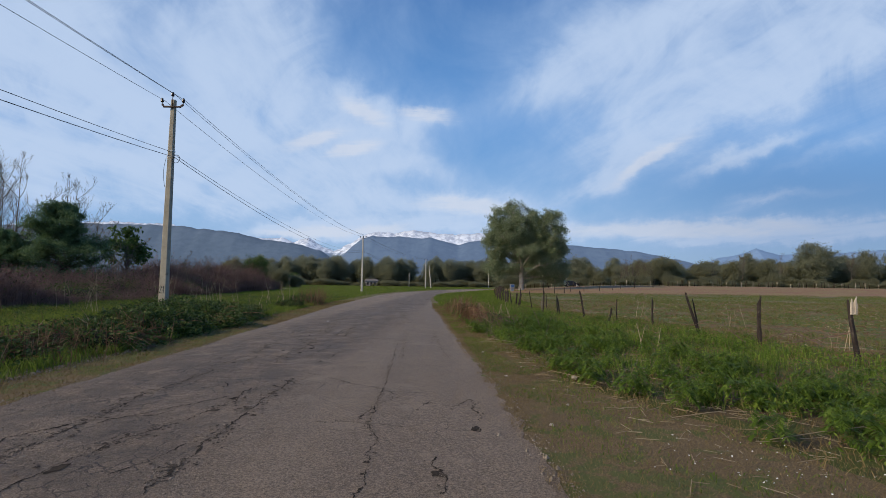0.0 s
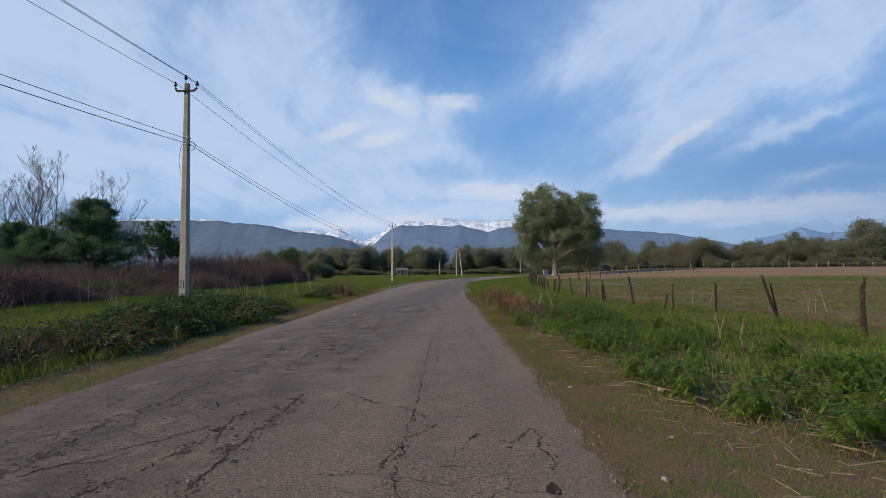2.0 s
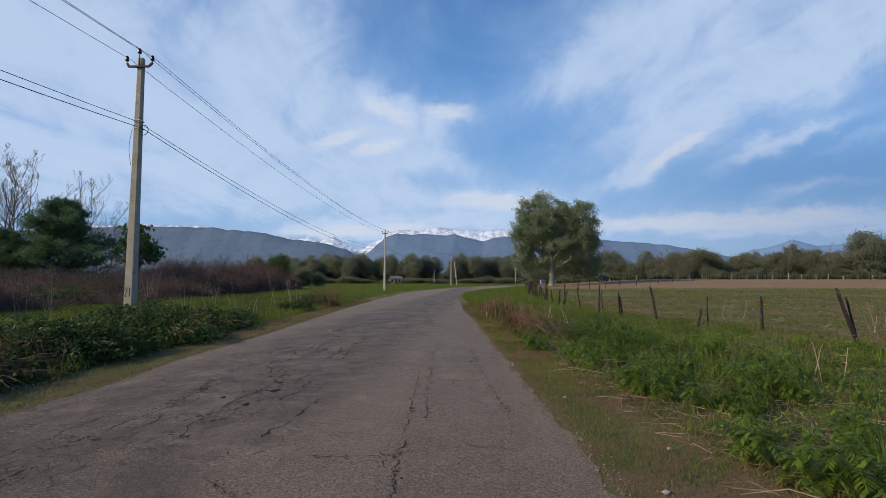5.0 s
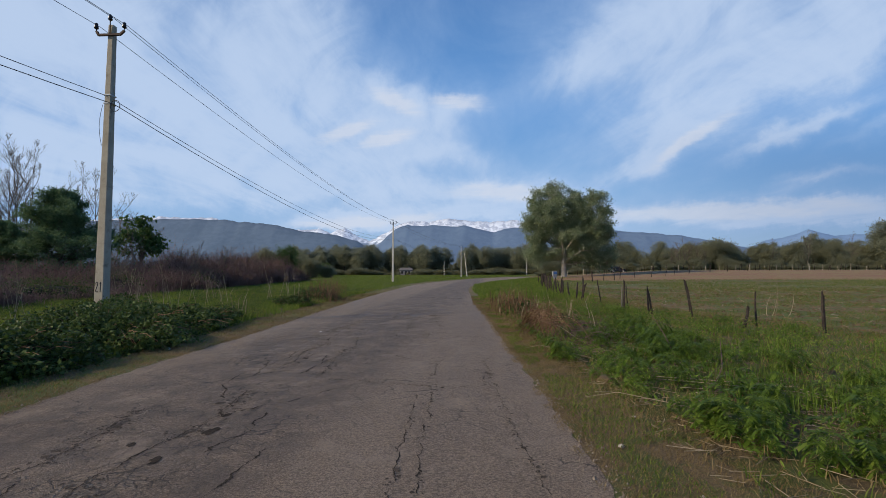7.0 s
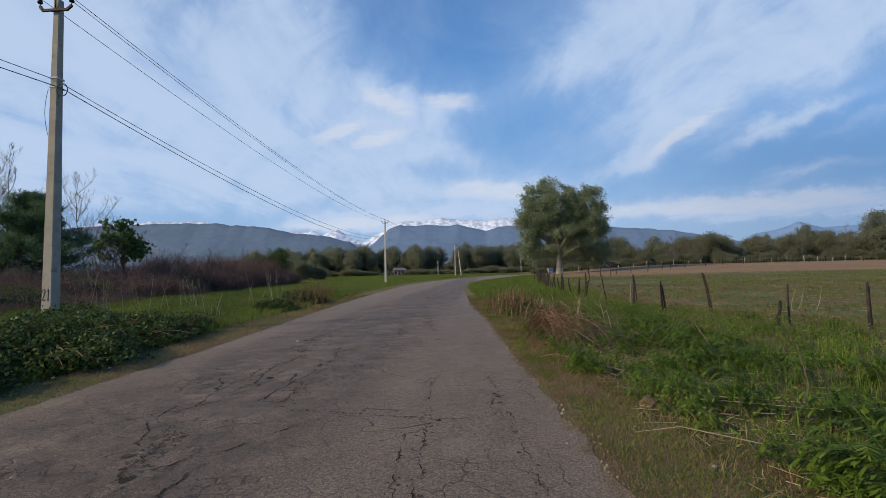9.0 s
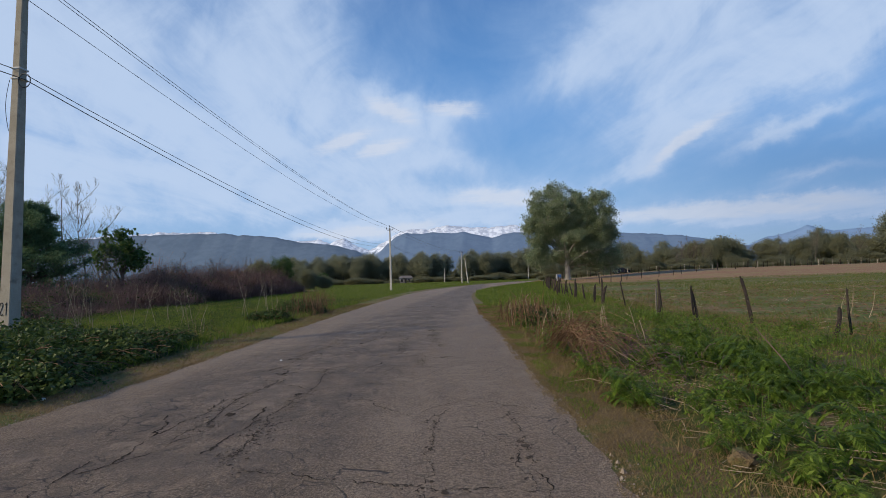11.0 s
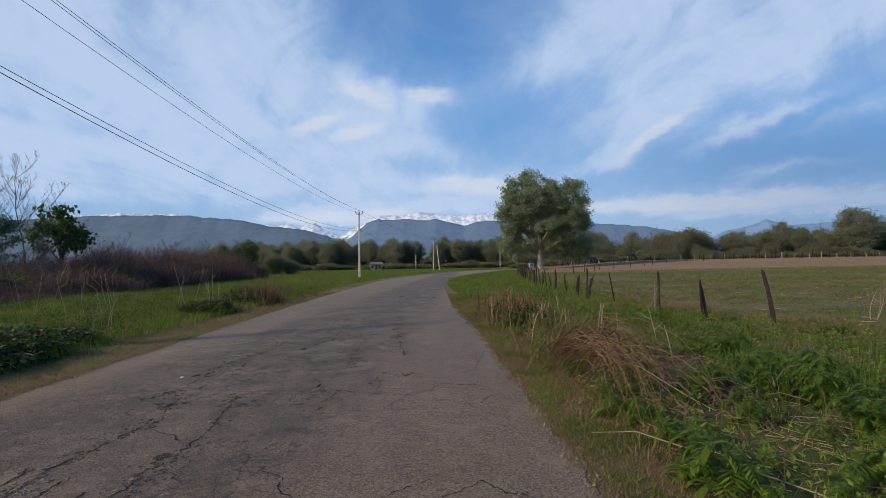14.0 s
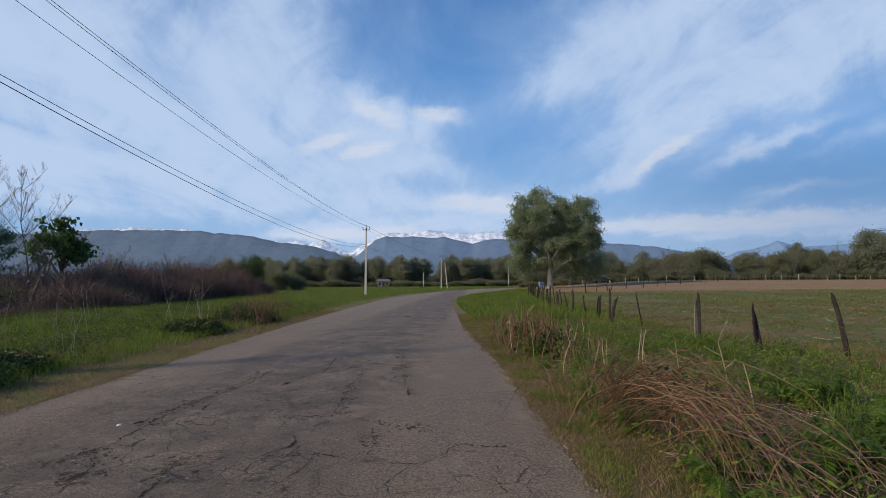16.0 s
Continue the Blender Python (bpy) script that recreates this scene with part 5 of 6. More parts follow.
def gravel_strip():
    """Pale gravel washed up along the edge of the verge."""
    rng = np.random.default_rng(95)
    n = 600
    y = rng.uniform(5.6, 11.0, n)
    c = np.column_stack([verge_left(y) + rng.normal(size=n) * 0.10 - 0.05, y, np.full(n, 0.004)])
    r = 0.011 * rng.lognormal(0, 0.45, n)
    d = np.array([(1, 0, 0), (0, 1, 0), (-1, 0, 0), (0, -1, 0), (0, 0, 0.8), (0, 0, -0.8)], float)
    V = c[:, None] + r[:, None, None] * d[None] * rng.uniform(0.6, 1.4, (n, 6, 1))
    f = np.array([(0, 1, 4), (1, 2, 4), (2, 3, 4), (3, 0, 4), (1, 0, 5), (2, 1, 5), (3, 2, 5), (0, 3, 5)])
    F = (np.arange(n) * 6)[:, None, None] + f[None]
    tagged(new("gravel", np_mesh("gravel", V.reshape(-1, 3), F.reshape(-1, 3), M["stone"])), "pale loose gravel along the grassy verge", "gravel", kind="stuff")


gravel_strip()


for x, y, n, h in ((0.85, 23.4, 26, 0.75), (1.15, 24.6, 30, 0.8), (0.75, 25.6, 24, 0.8), (1.3, 22.4, 22, 0.6), (0.9, 26.8, 20, 0.8)):
    dead_clump(x, y, int(_r.integers(0, 9999)), n, h, 0.34, M["stem"], "brown dry brush at the edge of the verge")


# ---------- bramble mounds beside the pole ----------
def bramble_mound(x, y, rx, ry, h, seed, n, rz=0.0):
    rng = np.random.default_rng(seed)
    ob = holder("bramble_bush", (x, y, 0), rz)
    d = rng.normal(size=(n, 3))
    d[:, 2] = np.abs(d[:, 2])
    d /= np.linalg.norm(d, axis=1, keepdims=True)
    lump = np.array([1 + 0.34 * noise.noise((a * 1.6 + seed, b * 1.6, c)) + 0.32 * noise.noise((a * 5, b * 5, c * 5 + seed)) for a, b, c in d])
    at = d * np.array([rx, ry, h]) * (lump * rng.uniform(0.70, 1.12, n))[:, None]
    at[:, 2] = np.maximum(at[:, 2], 0.02)
    loose("foliage", np_mesh("foliage", *leaves(rng, at, 0.085, 0.062, 0.1, 0.45), M["bramble"]), ob)
    k = 260 if n > 4200 or h > 1 else 620
    i = rng.integers(0, n, k)
    st = at[i] * np.array([0.6, 0.6, 0.0])
    P = bezier(st, (st + at[i]) / 2 + np.array([0, 0, h * 0.5]), at[i] * 1.06, 6)
    loose("cane_tangle", np_mesh("cane_tangle", *tubes(P, 0.006, 3), M["stem"]), ob)
    # solid dark core added under the leaves in place of inner shade
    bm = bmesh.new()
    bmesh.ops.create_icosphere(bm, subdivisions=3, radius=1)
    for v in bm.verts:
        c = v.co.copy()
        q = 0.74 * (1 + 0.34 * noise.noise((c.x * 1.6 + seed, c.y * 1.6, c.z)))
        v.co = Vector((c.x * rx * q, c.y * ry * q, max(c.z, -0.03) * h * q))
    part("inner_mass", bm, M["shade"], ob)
    return tagged(ob, "low dark green bramble mound beside the road", "bramble bush", "brambles along the verge")


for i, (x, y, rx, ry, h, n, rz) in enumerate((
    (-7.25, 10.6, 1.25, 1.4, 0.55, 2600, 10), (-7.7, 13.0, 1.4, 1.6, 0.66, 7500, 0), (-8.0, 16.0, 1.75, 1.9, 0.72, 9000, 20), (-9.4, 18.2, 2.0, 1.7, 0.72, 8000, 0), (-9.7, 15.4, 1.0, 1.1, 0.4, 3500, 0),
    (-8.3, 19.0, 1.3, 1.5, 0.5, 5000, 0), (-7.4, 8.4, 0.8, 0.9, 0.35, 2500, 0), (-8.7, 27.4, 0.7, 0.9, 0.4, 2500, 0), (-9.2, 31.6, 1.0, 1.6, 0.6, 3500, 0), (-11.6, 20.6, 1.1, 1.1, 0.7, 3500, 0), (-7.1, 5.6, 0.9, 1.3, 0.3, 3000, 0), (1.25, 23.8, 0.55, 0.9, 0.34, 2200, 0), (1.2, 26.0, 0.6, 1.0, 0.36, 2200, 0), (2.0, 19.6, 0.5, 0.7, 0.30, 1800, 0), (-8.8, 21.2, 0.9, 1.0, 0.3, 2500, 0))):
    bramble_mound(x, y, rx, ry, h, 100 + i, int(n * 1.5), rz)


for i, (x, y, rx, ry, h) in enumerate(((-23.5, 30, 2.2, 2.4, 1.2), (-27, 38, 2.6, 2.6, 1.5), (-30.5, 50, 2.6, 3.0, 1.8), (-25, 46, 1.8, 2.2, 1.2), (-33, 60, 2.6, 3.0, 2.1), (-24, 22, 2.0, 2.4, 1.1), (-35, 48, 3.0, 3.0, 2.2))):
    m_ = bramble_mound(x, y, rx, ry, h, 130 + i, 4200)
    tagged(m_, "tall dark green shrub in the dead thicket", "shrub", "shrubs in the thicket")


# ---------- distant car, house, hut ----------
def car(x, y, rz):
    thing = holder("car", (x, y, float(rise(x, y)) - 0.03), rz)
    bm = bmesh.new()
    prof = [(-2.15, 0.35), (-2.2, 0.75), (-2.05, 1.0), (-1.85, 1.55), (-1.3, 1.68), (0.35, 1.62), (0.95, 1.08), (1.9, 0.95), (2.15, 0.75), (2.18, 0.35)]
    a = [bm.verts.new((px, -0.85 if pz < 1.2 else -0.7, pz)) for px, pz in prof]
    b = [bm.verts.new((px, 0.85 if pz < 1.2 else 0.7, pz)) for px, pz in prof]
    bm.faces.new(a)
    bm.faces.new(b[::-1])
    for i in range(len(prof)):
        j = (i + 1) % len(prof)
        bm.faces.new((a[j], a[i], b[i], b[j]))
    bmesh.ops.bevel(bm, geom=bm.edges[:], offset=0.05, segments=2, affect="EDGES")
    part("body", bm, M["carpaint"], thing)
    for s in (-1, 1):
        for wx in (-1.6, -0.75, 0.12):
            part("window", box_bm(0.68, 0.02, 0.4, Matrix.Translation((wx + 0.1, s * 0.79, 1.32)) @ Matrix.Rotation(s * 0.3, 4, "X")), M["glass"], thing)
        for wx in (-1.35, 1.35):
            w = part("wheel", lathe_bm([(0.2, -0.11), (0.34, -0.1), (0.36, 0), (0.34, 0.1), (0.2, 0.11)], 16, Matrix.Translation((wx, s * 0.8, 0.36)) @ Matrix.Rotation(math.pi / 2, 4, "X")), M["tyre"], thing)
            part("rim", lathe_bm([(0.05, -0.12), (0.2, -0.118), (0.2, 0.118), (0.05, 0.12)], 12, Matrix.Translation((wx, s * 0.81, 0.36)) @ Matrix.Rotation(math.pi / 2, 4, "X")), M["clamp"], w)
    part("windscreen", box_bm(0.02, 1.3, 0.6, Matrix.Translation((0.68, 0, 1.36)) @ Matrix.Rotation(-0.85, 4, "Y")), M["glass"], thing)
    return tagged(thing, "dark off-road car parked beyond the field", "car")


car(33.6, 141, 8)


def house(x, y, w, d, h, rz):
    thing = holder("house", (x, y, 0), rz)
    wall = part("wall", box_bm(w, d, h, Matrix.Translation((0, 0, h / 2 - 0.1)), 0.03), M["plaster"], thing)
    bm = bmesh.new()
    e = 0.35
    low = [bm.verts.new(p) for p in ((-w / 2 - e, -d / 2 - e, h - 0.08), (w / 2 + e, -d / 2 - e, h - 0.08), (w / 2 + e, d / 2 + e, h - 0.08), (-w / 2 - e, d / 2 + e, h - 0.08))]
    top = [bm.verts.new(p) for p in ((-w / 2 + 0.6, 0, h + 0.9), (w / 2 - 0.6, 0, h + 0.9))]
    for f in ((low[0], low[1], top[1], top[0]), (low[2], low[3], top[0], top[1]), (low[1], low[2], top[1]), (low[3], low[0], top[0]), tuple(low[::-1])):
        bm.faces.new(f)
    part("roof", bm, M["rooftile"], thing)
    for wx in (-w * 0.28, w * 0.24):
        win = part("window", box_bm(0.9, 0.06, 1.1, Matrix.Translation((wx, -d / 2 - 0.02, h * 0.5))), M["dark"], thing)
        part("sill", box_bm(1.05, 0.14, 0.06, Matrix.Translation((wx, -d / 2 - 0.05, h * 0.5 - 0.58))), M["plaster"], win)
    part("door", box_bm(0.9, 0.07, 1.9, Matrix.Translation((0, -d / 2 - 0.02, 0.9))), M["dark"], thing)
    return tagged(thing, "small pale plastered house among far trees", "house")


house(-36.8, 212, 5.6, 5, 2.3, 8)
hut = holder("roadside_cabinet", (12.6, 105, 0), 12)
hut.scale = (0.7, 0.7, 0.75)
part("legs", box_bm(0.9, 0.5, 0.9, Matrix.Translation((0, 0, 0.4)), 0.03), M["signwhite"], hut)
part("body", box_bm(1.3, 0.8, 1.2, Matrix.Translation((0, 0, 1.45)), 0.05), M["signwhite"], hut)
part("panel", box_bm(1.0, 0.03, 0.7, Matrix.Translation((0.05, -0.415, 1.6)), 0.01), M["signblue"], hut, "faded blue panel")
tagged(hut, "small white and blue metal cabinet by the road", "cabinet")


# ---------- cracks in the asphalt ----------
def crack(points, width, seed):
    """A jagged open joint in the road, slightly proud of the surface it cuts."""
    rng = np.random.default_rng(seed)
    p = np.array(points, float)
    s = np.r_[0, np.cumsum(np.hypot(*np.diff(p, axis=0).T))]
    k = max(8, int(s[-1] / 0.022))
    t = np.linspace(0, s[-1], k)
    c = np.stack([np.interp(t, s, p[:, 0]), np.interp(t, s, p[:, 1])], 1)
    wob = np.array([[noise.noise((q * 3.1, seed, 0)) * 0.07 + noise.noise((q * 11, seed, 3)) * 0.036 + noise.noise((q * 31, seed, 5)) * 0.024, noise.noise((q * 3.3, seed, 9)) * 0.07 + noise.noise((q * 12, seed, 6)) * 0.036 + noise.noise((q * 29, seed, 8)) * 0.024] for q in t])
    c += wob * np.minimum(1, s[-1])
    d = np.gradient(c, axis=0)
    d /= np.linalg.norm(d, axis=1, keepdims=True) + 1e-9
    nn = np.stack([-d[:, 1], d[:, 0]], 1)
    w = width * np.array([max(0.08, 0.62 + 1.5 * noise.noise((q * 4.0, seed, 20))) for q in t]) * rng.uniform(0.6, 1.4, k)
    w[[0, -1]] *= 0.2
    L, R = c + nn * (w * rng.uniform(0.3, 1.3, k))[:, None] / 2, c - nn * (w * rng.uniform(0.3, 1.3, k))[:, None] / 2

    def z(q):
        a, b = left_edge(q[:, 1]), right_edge(q[:, 1])
        f = np.clip((q[:, 0] - a) / (b - a), 0, 1)
        return 0.02 * (1 - (2 * f - 1) ** 2) + np.array([0.006 * noise.noise((x * 0.9, y * 0.9, 0)) for x, y in q]) + 0.004

    V = np.concatenate([np.column_stack([L, z(L)]), np.column_stack([R, z(R)])])
    i = np.arange(k - 1)
    return child("crack", np_mesh("crack", V, np.stack([i, i + k, i + k + 1, i + 1], 1), M["crack"]), road)


CRACKS = (
    (((-2.9, 3.2), (-2.94, 4.12), (-3.01, 4.93), (-3.06, 5.49), (-3.23, 6.31), (-3.21, 7.2), (-3.2, 8.07)), 0.05), (((-2.3, 2.8), (-2.36, 4.0), (-2.27, 4.66), (-2.09, 5.1), (-1.92, 6.02), (-2.07, 6.78)), 0.045),
    (((-1.33, 2.8), (-1.38, 3.52), (-1.45, 4.22), (-1.54, 5.24), (-1.6, 5.96), (-1.68, 7.52)), 0.055), (((0.1, 3.0), (0.08, 3.65), (0.01, 4.7), (-0.16, 5.33), (-0.2, 6.06), (-0.27, 7.21), (-0.4, 8.64), (-0.7, 12.34)), 0.03),
    (((-0.71, 5.29), (-0.32, 5.32), (-0.08, 5.2)), 0.022), (((-0.28, 5.42), (-0.2, 6.06), (0.03, 6.51)), 0.022), (((0.28, 5.84), (0.42, 6.25), (0.71, 6.0), (0.92, 6.43), (1.01, 5.78), (1.01, 5.13), (0.89, 5.12)), 0.04),
    (((0.58, 4.37), (0.57, 4.17), (0.69, 3.95), (0.67, 3.65)), 0.06), (((-0.28, 9.72), (-0.4, 10.53), (-0.45, 11.47), (-0.61, 13.33), (-0.7, 14.62)), 0.026), (((0.61, 9.81), (0.48, 10.75), (0.36, 11.76), (0.24, 13.06), (0.06, 14.7)), 0.02),
    (((-2.24, 13.14), (-2.36, 14.06), (-2.52, 14.5), (-2.5, 15.86), (-2.84, 17.3)), 0.045), (((-2.07, 13.06), (-1.47, 12.94), (-1.04, 12.87), (-0.54, 12.79), (0.22, 12.79)), 0.028),
    (((-1.69, 15.24), (-1.17, 14.69), (-0.75, 14.35), (-0.56, 14.83), (-0.12, 15.06), (0.3, 14.81)), 0.024), (((-0.16, 13.96), (0.05, 13.67), (0.17, 12.79)), 0.022),
    (((-2.19, 17.34), (-1.72, 17.43), (-1.25, 17.39), (-0.85, 17.24), (-0.62, 17.55), (-0.55, 17.77), (-0.1, 17.74)), 0.026), (((-2.27, 18.57), (-1.9, 18.58), (-2.03, 19.39), (-2.13, 20.21), (-2.18, 21.55)), 0.026),
    (((-1.4, 18.24), (-1.25, 17.39)), 0.022), (((-0.23, 17.5), (-0.17, 16.74)), 0.02), (((-1.9, 18.58), (-1.58, 18.53), (-1.17, 18.25), (-0.77, 18.27)), 0.02), (((-1.75, 16.67), (-1.77, 17.06), (-1.72, 17.43)), 0.03),
    (((-1.77, 8.06), (-1.13, 7.59), (-0.75, 7.19), (-0.34, 6.99), (-0.17, 6.79), (0.01, 6.52)), 0.024), (((-1.08, 8.51), (-0.41, 8.62)), 0.02), (((-3.86, 17.08), (-3.67, 17.62), (-3.9, 19.03), (-3.67, 19.97), (-3.72, 21.24)), 0.05),
    (((-3.0, 14.0), (-3.3, 15.2), (-3.2, 16.4), (-3.6, 17.4)), 0.045), (((-2.5, 8.8), (-2.7, 9.8), (-2.6, 11.2), (-2.9, 12.4)), 0.04), (((-3.4, 8.6), (-3.3, 10.0), (-3.6, 11.5)), 0.035), (((-1.2, 19.6), (-1.6, 21.5), (-1.9, 24.0)), 0.025), (((-3.6, 24.4), (-2.4, 24.6), (-1.0, 24.5)), 0.02),
)
for i, (pts, w) in enumerate(CRACKS):
    crack(pts, w * 0.45, i + 1)


_r = np.random.default_rng(77)
for i in range(26):
    cx, cy = float(_r.normal(-2.7, 0.55)), float(_r.uniform(3.0, 26.0))
    an, ln = float(_r.normal(1.62, 0.35)), float(_r.uniform(0.5, 1.7))
    mid_ = (cx + math.cos(an) * ln * 0.5 + float(_r.normal()) * 0.1, cy + math.sin(an) * ln * 0.5)
    crack(((cx, cy), mid_, (cx + math.cos(an) * ln, cy + math.sin(an) * ln)), float(_r.uniform(0.012, 0.03)), 60 + i)
for i in range(12):
    cx, cy = float(_r.uniform(-1.6, 0.3)), float(_r.uniform(4.0, 30.0))
    an, ln = float(_r.normal(0.1, 0.6)), float(_r.uniform(0.3, 0.9))
    crack(((cx, cy), (cx + math.cos(an) * ln, cy + math.sin(an) * ln)), float(_r.uniform(0.006, 0.014)), 100 + i)


def road_z(x, y):
    f = np.clip((x - left_edge(y)) / (right_edge(y) - left_edge(y)), 0, 1)
    return 0.02 * (1 - (2 * f - 1) ** 2) + np.array([0.006 * noise.noise((a * 0.9, b * 0.9, 0)) for a, b in zip(x, y)])


def crumble():
    """Hollows and loose stones strewn along the broken lane."""
    rng = np.random.default_rng(88)
    at = []
    for pts, w in CRACKS:
        p = np.array(pts)
        s = np.r_[0, np.cumsum(np.hypot(*np.diff(p, axis=0).T))]
        left = p[:, 0].mean() < -1.2
        k = int(s[-1] * (260 if left else 50))
        q = rng.uniform(0, s[-1], k)
        at.append(np.stack([np.interp(q, s, p[:, 0]), np.interp(q, s, p[:, 1])], 1) + rng.normal(size=(k, 2)) * (0.085 if left else 0.03))
    at = patchy(np.concatenate(at), 1.6, -0.1, 21)
    for name, label, mat, size, lift, share in (("hollows", "small dark hollows of broken asphalt", M["hollow"], 0.0085, 0.0042, 0.6), ("stones", "loose pale stones of broken asphalt", M["stone"], 0.006, 0.008, 0.5)):
        c = at[rng.uniform(0, 1, len(at)) < share]
        n, k = len(c), 7
        r = size * rng.lognormal(0, 0.5, (n, 1)) * rng.uniform(0.5, 1.3, (n, k))
        a = np.arange(k)[None] * 2 * math.pi / k + rng.uniform(0, 6, (n, 1))
        z = road_z(c[:, 0], c[:, 1])
        ring = np.stack([c[:, :1] + r * np.cos(a), c[:, 1:] + r * np.sin(a) * 1.25, np.repeat(z[:, None] + (0.0042 if name == "hollows" else 0.0), k, 1)], -1)
        peak = np.column_stack([c, z + lift])[:, None]
        V = np.concatenate([ring, peak], 1).reshape(-1, 3)
        b = (np.arange(n) * (k + 1))[:, None]
        i = np.arange(k)[None]
        F = np.stack([b + i, b + (i + 1) % k, b + k + 0 * i], -1).reshape(-1, 3)
        loose(name, np_mesh(name, V, F, mat), road, label)


crumble()


def chip(x, y, r, seed):
    """A broken hollow with a ragged rim."""
    bm = bmesh.new()
    k = 15
    vs = []
    for i in range(k):
        a = 2 * math.pi * i / k
        q = r * (0.75 + 0.6 * noise.noise((math.cos(a) * 1.7, math.sin(a) * 1.7, seed * 3.3)))
        px, py = x + q * math.cos(a) * 0.8, y + q * math.sin(a) * 1.3
        f = (px - float(left_edge(py))) / float(right_edge(py) - left_edge(py))
        vs.append(bm.verts.new((px, py, 0.02 * (1 - (2 * f - 1) ** 2) + 0.006 * noise.noise((px * 0.9, py * 0.9, 0)) + 0.0045)))
    bm.faces.new(vs)
    part("pothole", bm, M["crack"], road, "dark broken hollow")


for i, (x, y, r) in enumerate(((-2.42, 10.8, 0.15), (-2.55, 11.3, 0.09), (-2.3, 3.9, 0.13), (-2.0, 6.2, 0.10), (-2.45, 10.1, 0.11), (-2.9, 10.4, 0.08), (0.95, 5.2, 0.10), (0.6, 4.0, 0.08), (-3.0, 14.6, 0.12), (-2.6, 15.5, 0.10), (-3.4, 16.9, 0.1), (-3.9, 18.3, 0.10), (-1.6, 33.5, 0.25), (-3.2, 34.5, 0.3), (-4.4, 34.0, 0.25), (-1.9, 44.0, 0.3), (-3.1, 20.3, 0.12))):
    chip(x, y, r * 0.7, i + 1)


# ---------- grass and weeds ----------
def stuff(name, pieces, mat, label, category):
    V, F = joined(pieces) if isinstance(pieces, list) else pieces
    return tagged(new(name, np_mesh(name, V, F, mat)), label, category, kind="stuff")


def scatter(rng, n, y0, y1, xa, xb, power=1.0):
    y = y0 + (y1 - y0) * rng.uniform(0, 1, n) ** power
    a, b = xa(y), xb(y)
    return np.column_stack([a + (b - a) * rng.uniform(0, 1, n), y])


def lay_grass():
    rng = np.random.default_rng(7)
    # meadow left of the road
    near = scatter(rng, 120000, 2, 40, lambda y: np.maximum(thicket_x(y) - 2.2, -27), verge_left, 0.9)
    near = patchy(patchy(near, 0.5, -0.4), 1.9, -0.28, 19)
    mid = scatter(rng, 40000, 38, 110, lambda y: np.maximum(thicket_x(np.minimum(y, 85)), -40), verge_left, 1.2)
    back = scatter(rng, 26000, 100, 215, lambda y: -95 + 0 * y, lambda y: left_edge(y) - 1, 1.0)
    stuff("meadow_grass", [blades(rng, near, 0.22, 0.012, 0.55), blades(rng, mid, 0.20, 0.022, 0.5), blades(rng, back, 0.24, 0.10, 0.5)], M["grass"], "green meadow grass beside the road", "grass")
    herbs = patchy(patchy(scatter(rng, 110000, 3, 45, lambda y: np.maximum(thicket_x(y) - 1.0, -26), lambda y: verge_left(y) - 0.2, 0.9), 0.55, -0.08, 31), 1.8, -0.02, 32)
    stuff("meadow_herbs", leaves(rng, np.column_stack([herbs, rng.uniform(0.05, 0.30, len(herbs))]), 0.075, 0.03, -0.1, 0.3), M["bramble"], "dark green broad-leaved herbs in the meadow", "weeds")
    sere = patchy(scatter(rng, 52000, 3, 45, lambda y: np.maximum(thicket_x(y) - 2.0, -27), lambda y: verge_left(y) - 0.1, 0.9), 0.4, 0.05, 33)
    stuff("meadow_straw", blades(rng, sere, 0.20, 0.008, 0.8), M["drygrass"], "dry yellowish grass among the green meadow", "grass")
    # green bank between verge and fence
    bank = scatter(rng, 85000, 1, 34, lambda y: verge_right(y) - 0.1, lambda y: fence_x(y) + 1.2, 0.9)
    bank = patchy(patchy(bank, 0.75, -0.06, 3), 2.3, 0.0, 6)
    close = bank[:, 0] - verge_right(bank[:, 1]) < 2.2
    bank = np.concatenate([bank[~close], patchy(bank[close], 1.3, 0.05, 15)])
    far_bank = scatter(rng, 30000, 33, 110, lambda y: verge_right(y) - 0.2, lambda y: fence_x(y) + 1.5, 1.2)
    beyond = scatter(rng, 9000, 105, 215, lambda y: right_edge(y) + 0.5, lambda y: right_edge(y) + 26, 1.0)
    stuff("bank_grass", [blades(rng, bank, 0.11, 0.009, 0.8), blades(rng, far_bank, 0.25, 0.02, 0.5), blades(rng, beyond, 0.26, 0.09, 0.5)], M["grass"], "green grass between the verge and the fence", "grass")
    # broad-leaved ground cover in the bank
    cover = patchy(scatter(rng, 42000, 2, 30, lambda y: verge_right(y) + 0.15, lambda y: fence_x(y) - 0.3, 0.85), 0.9, -0.05, 8)
    z = rng.uniform(0.03, 0.26, len(cover))
    stuff("ground_cover", leaves(rng, np.column_stack([cover, z]), 0.062, 0.022, -0.2, 0.3), M["weed"], "small green weed leaves covering the bank", "weeds")
    tall = patchy(scatter(rng, 3500, 3, 34, lambda y: verge_right(y) + 0.5, lambda y: fence_x(y) + 1.5, 0.9), 0.6, -0.1, 11)
    stuff("tall_grass", blades(rng, tall, 0.36, 0.008, 0.35), M["fieldgrass"], "taller yellowish grass stems on the bank", "grass")
    upright = patchy(patchy(scatter(rng, 22000, 5.5, 19, lambda y: verge_right(y) + 1.0, lambda y: fence_x(y) - 0.4, 0.9), 0.7, 0.06, 41), 2.1, 0.0, 42)
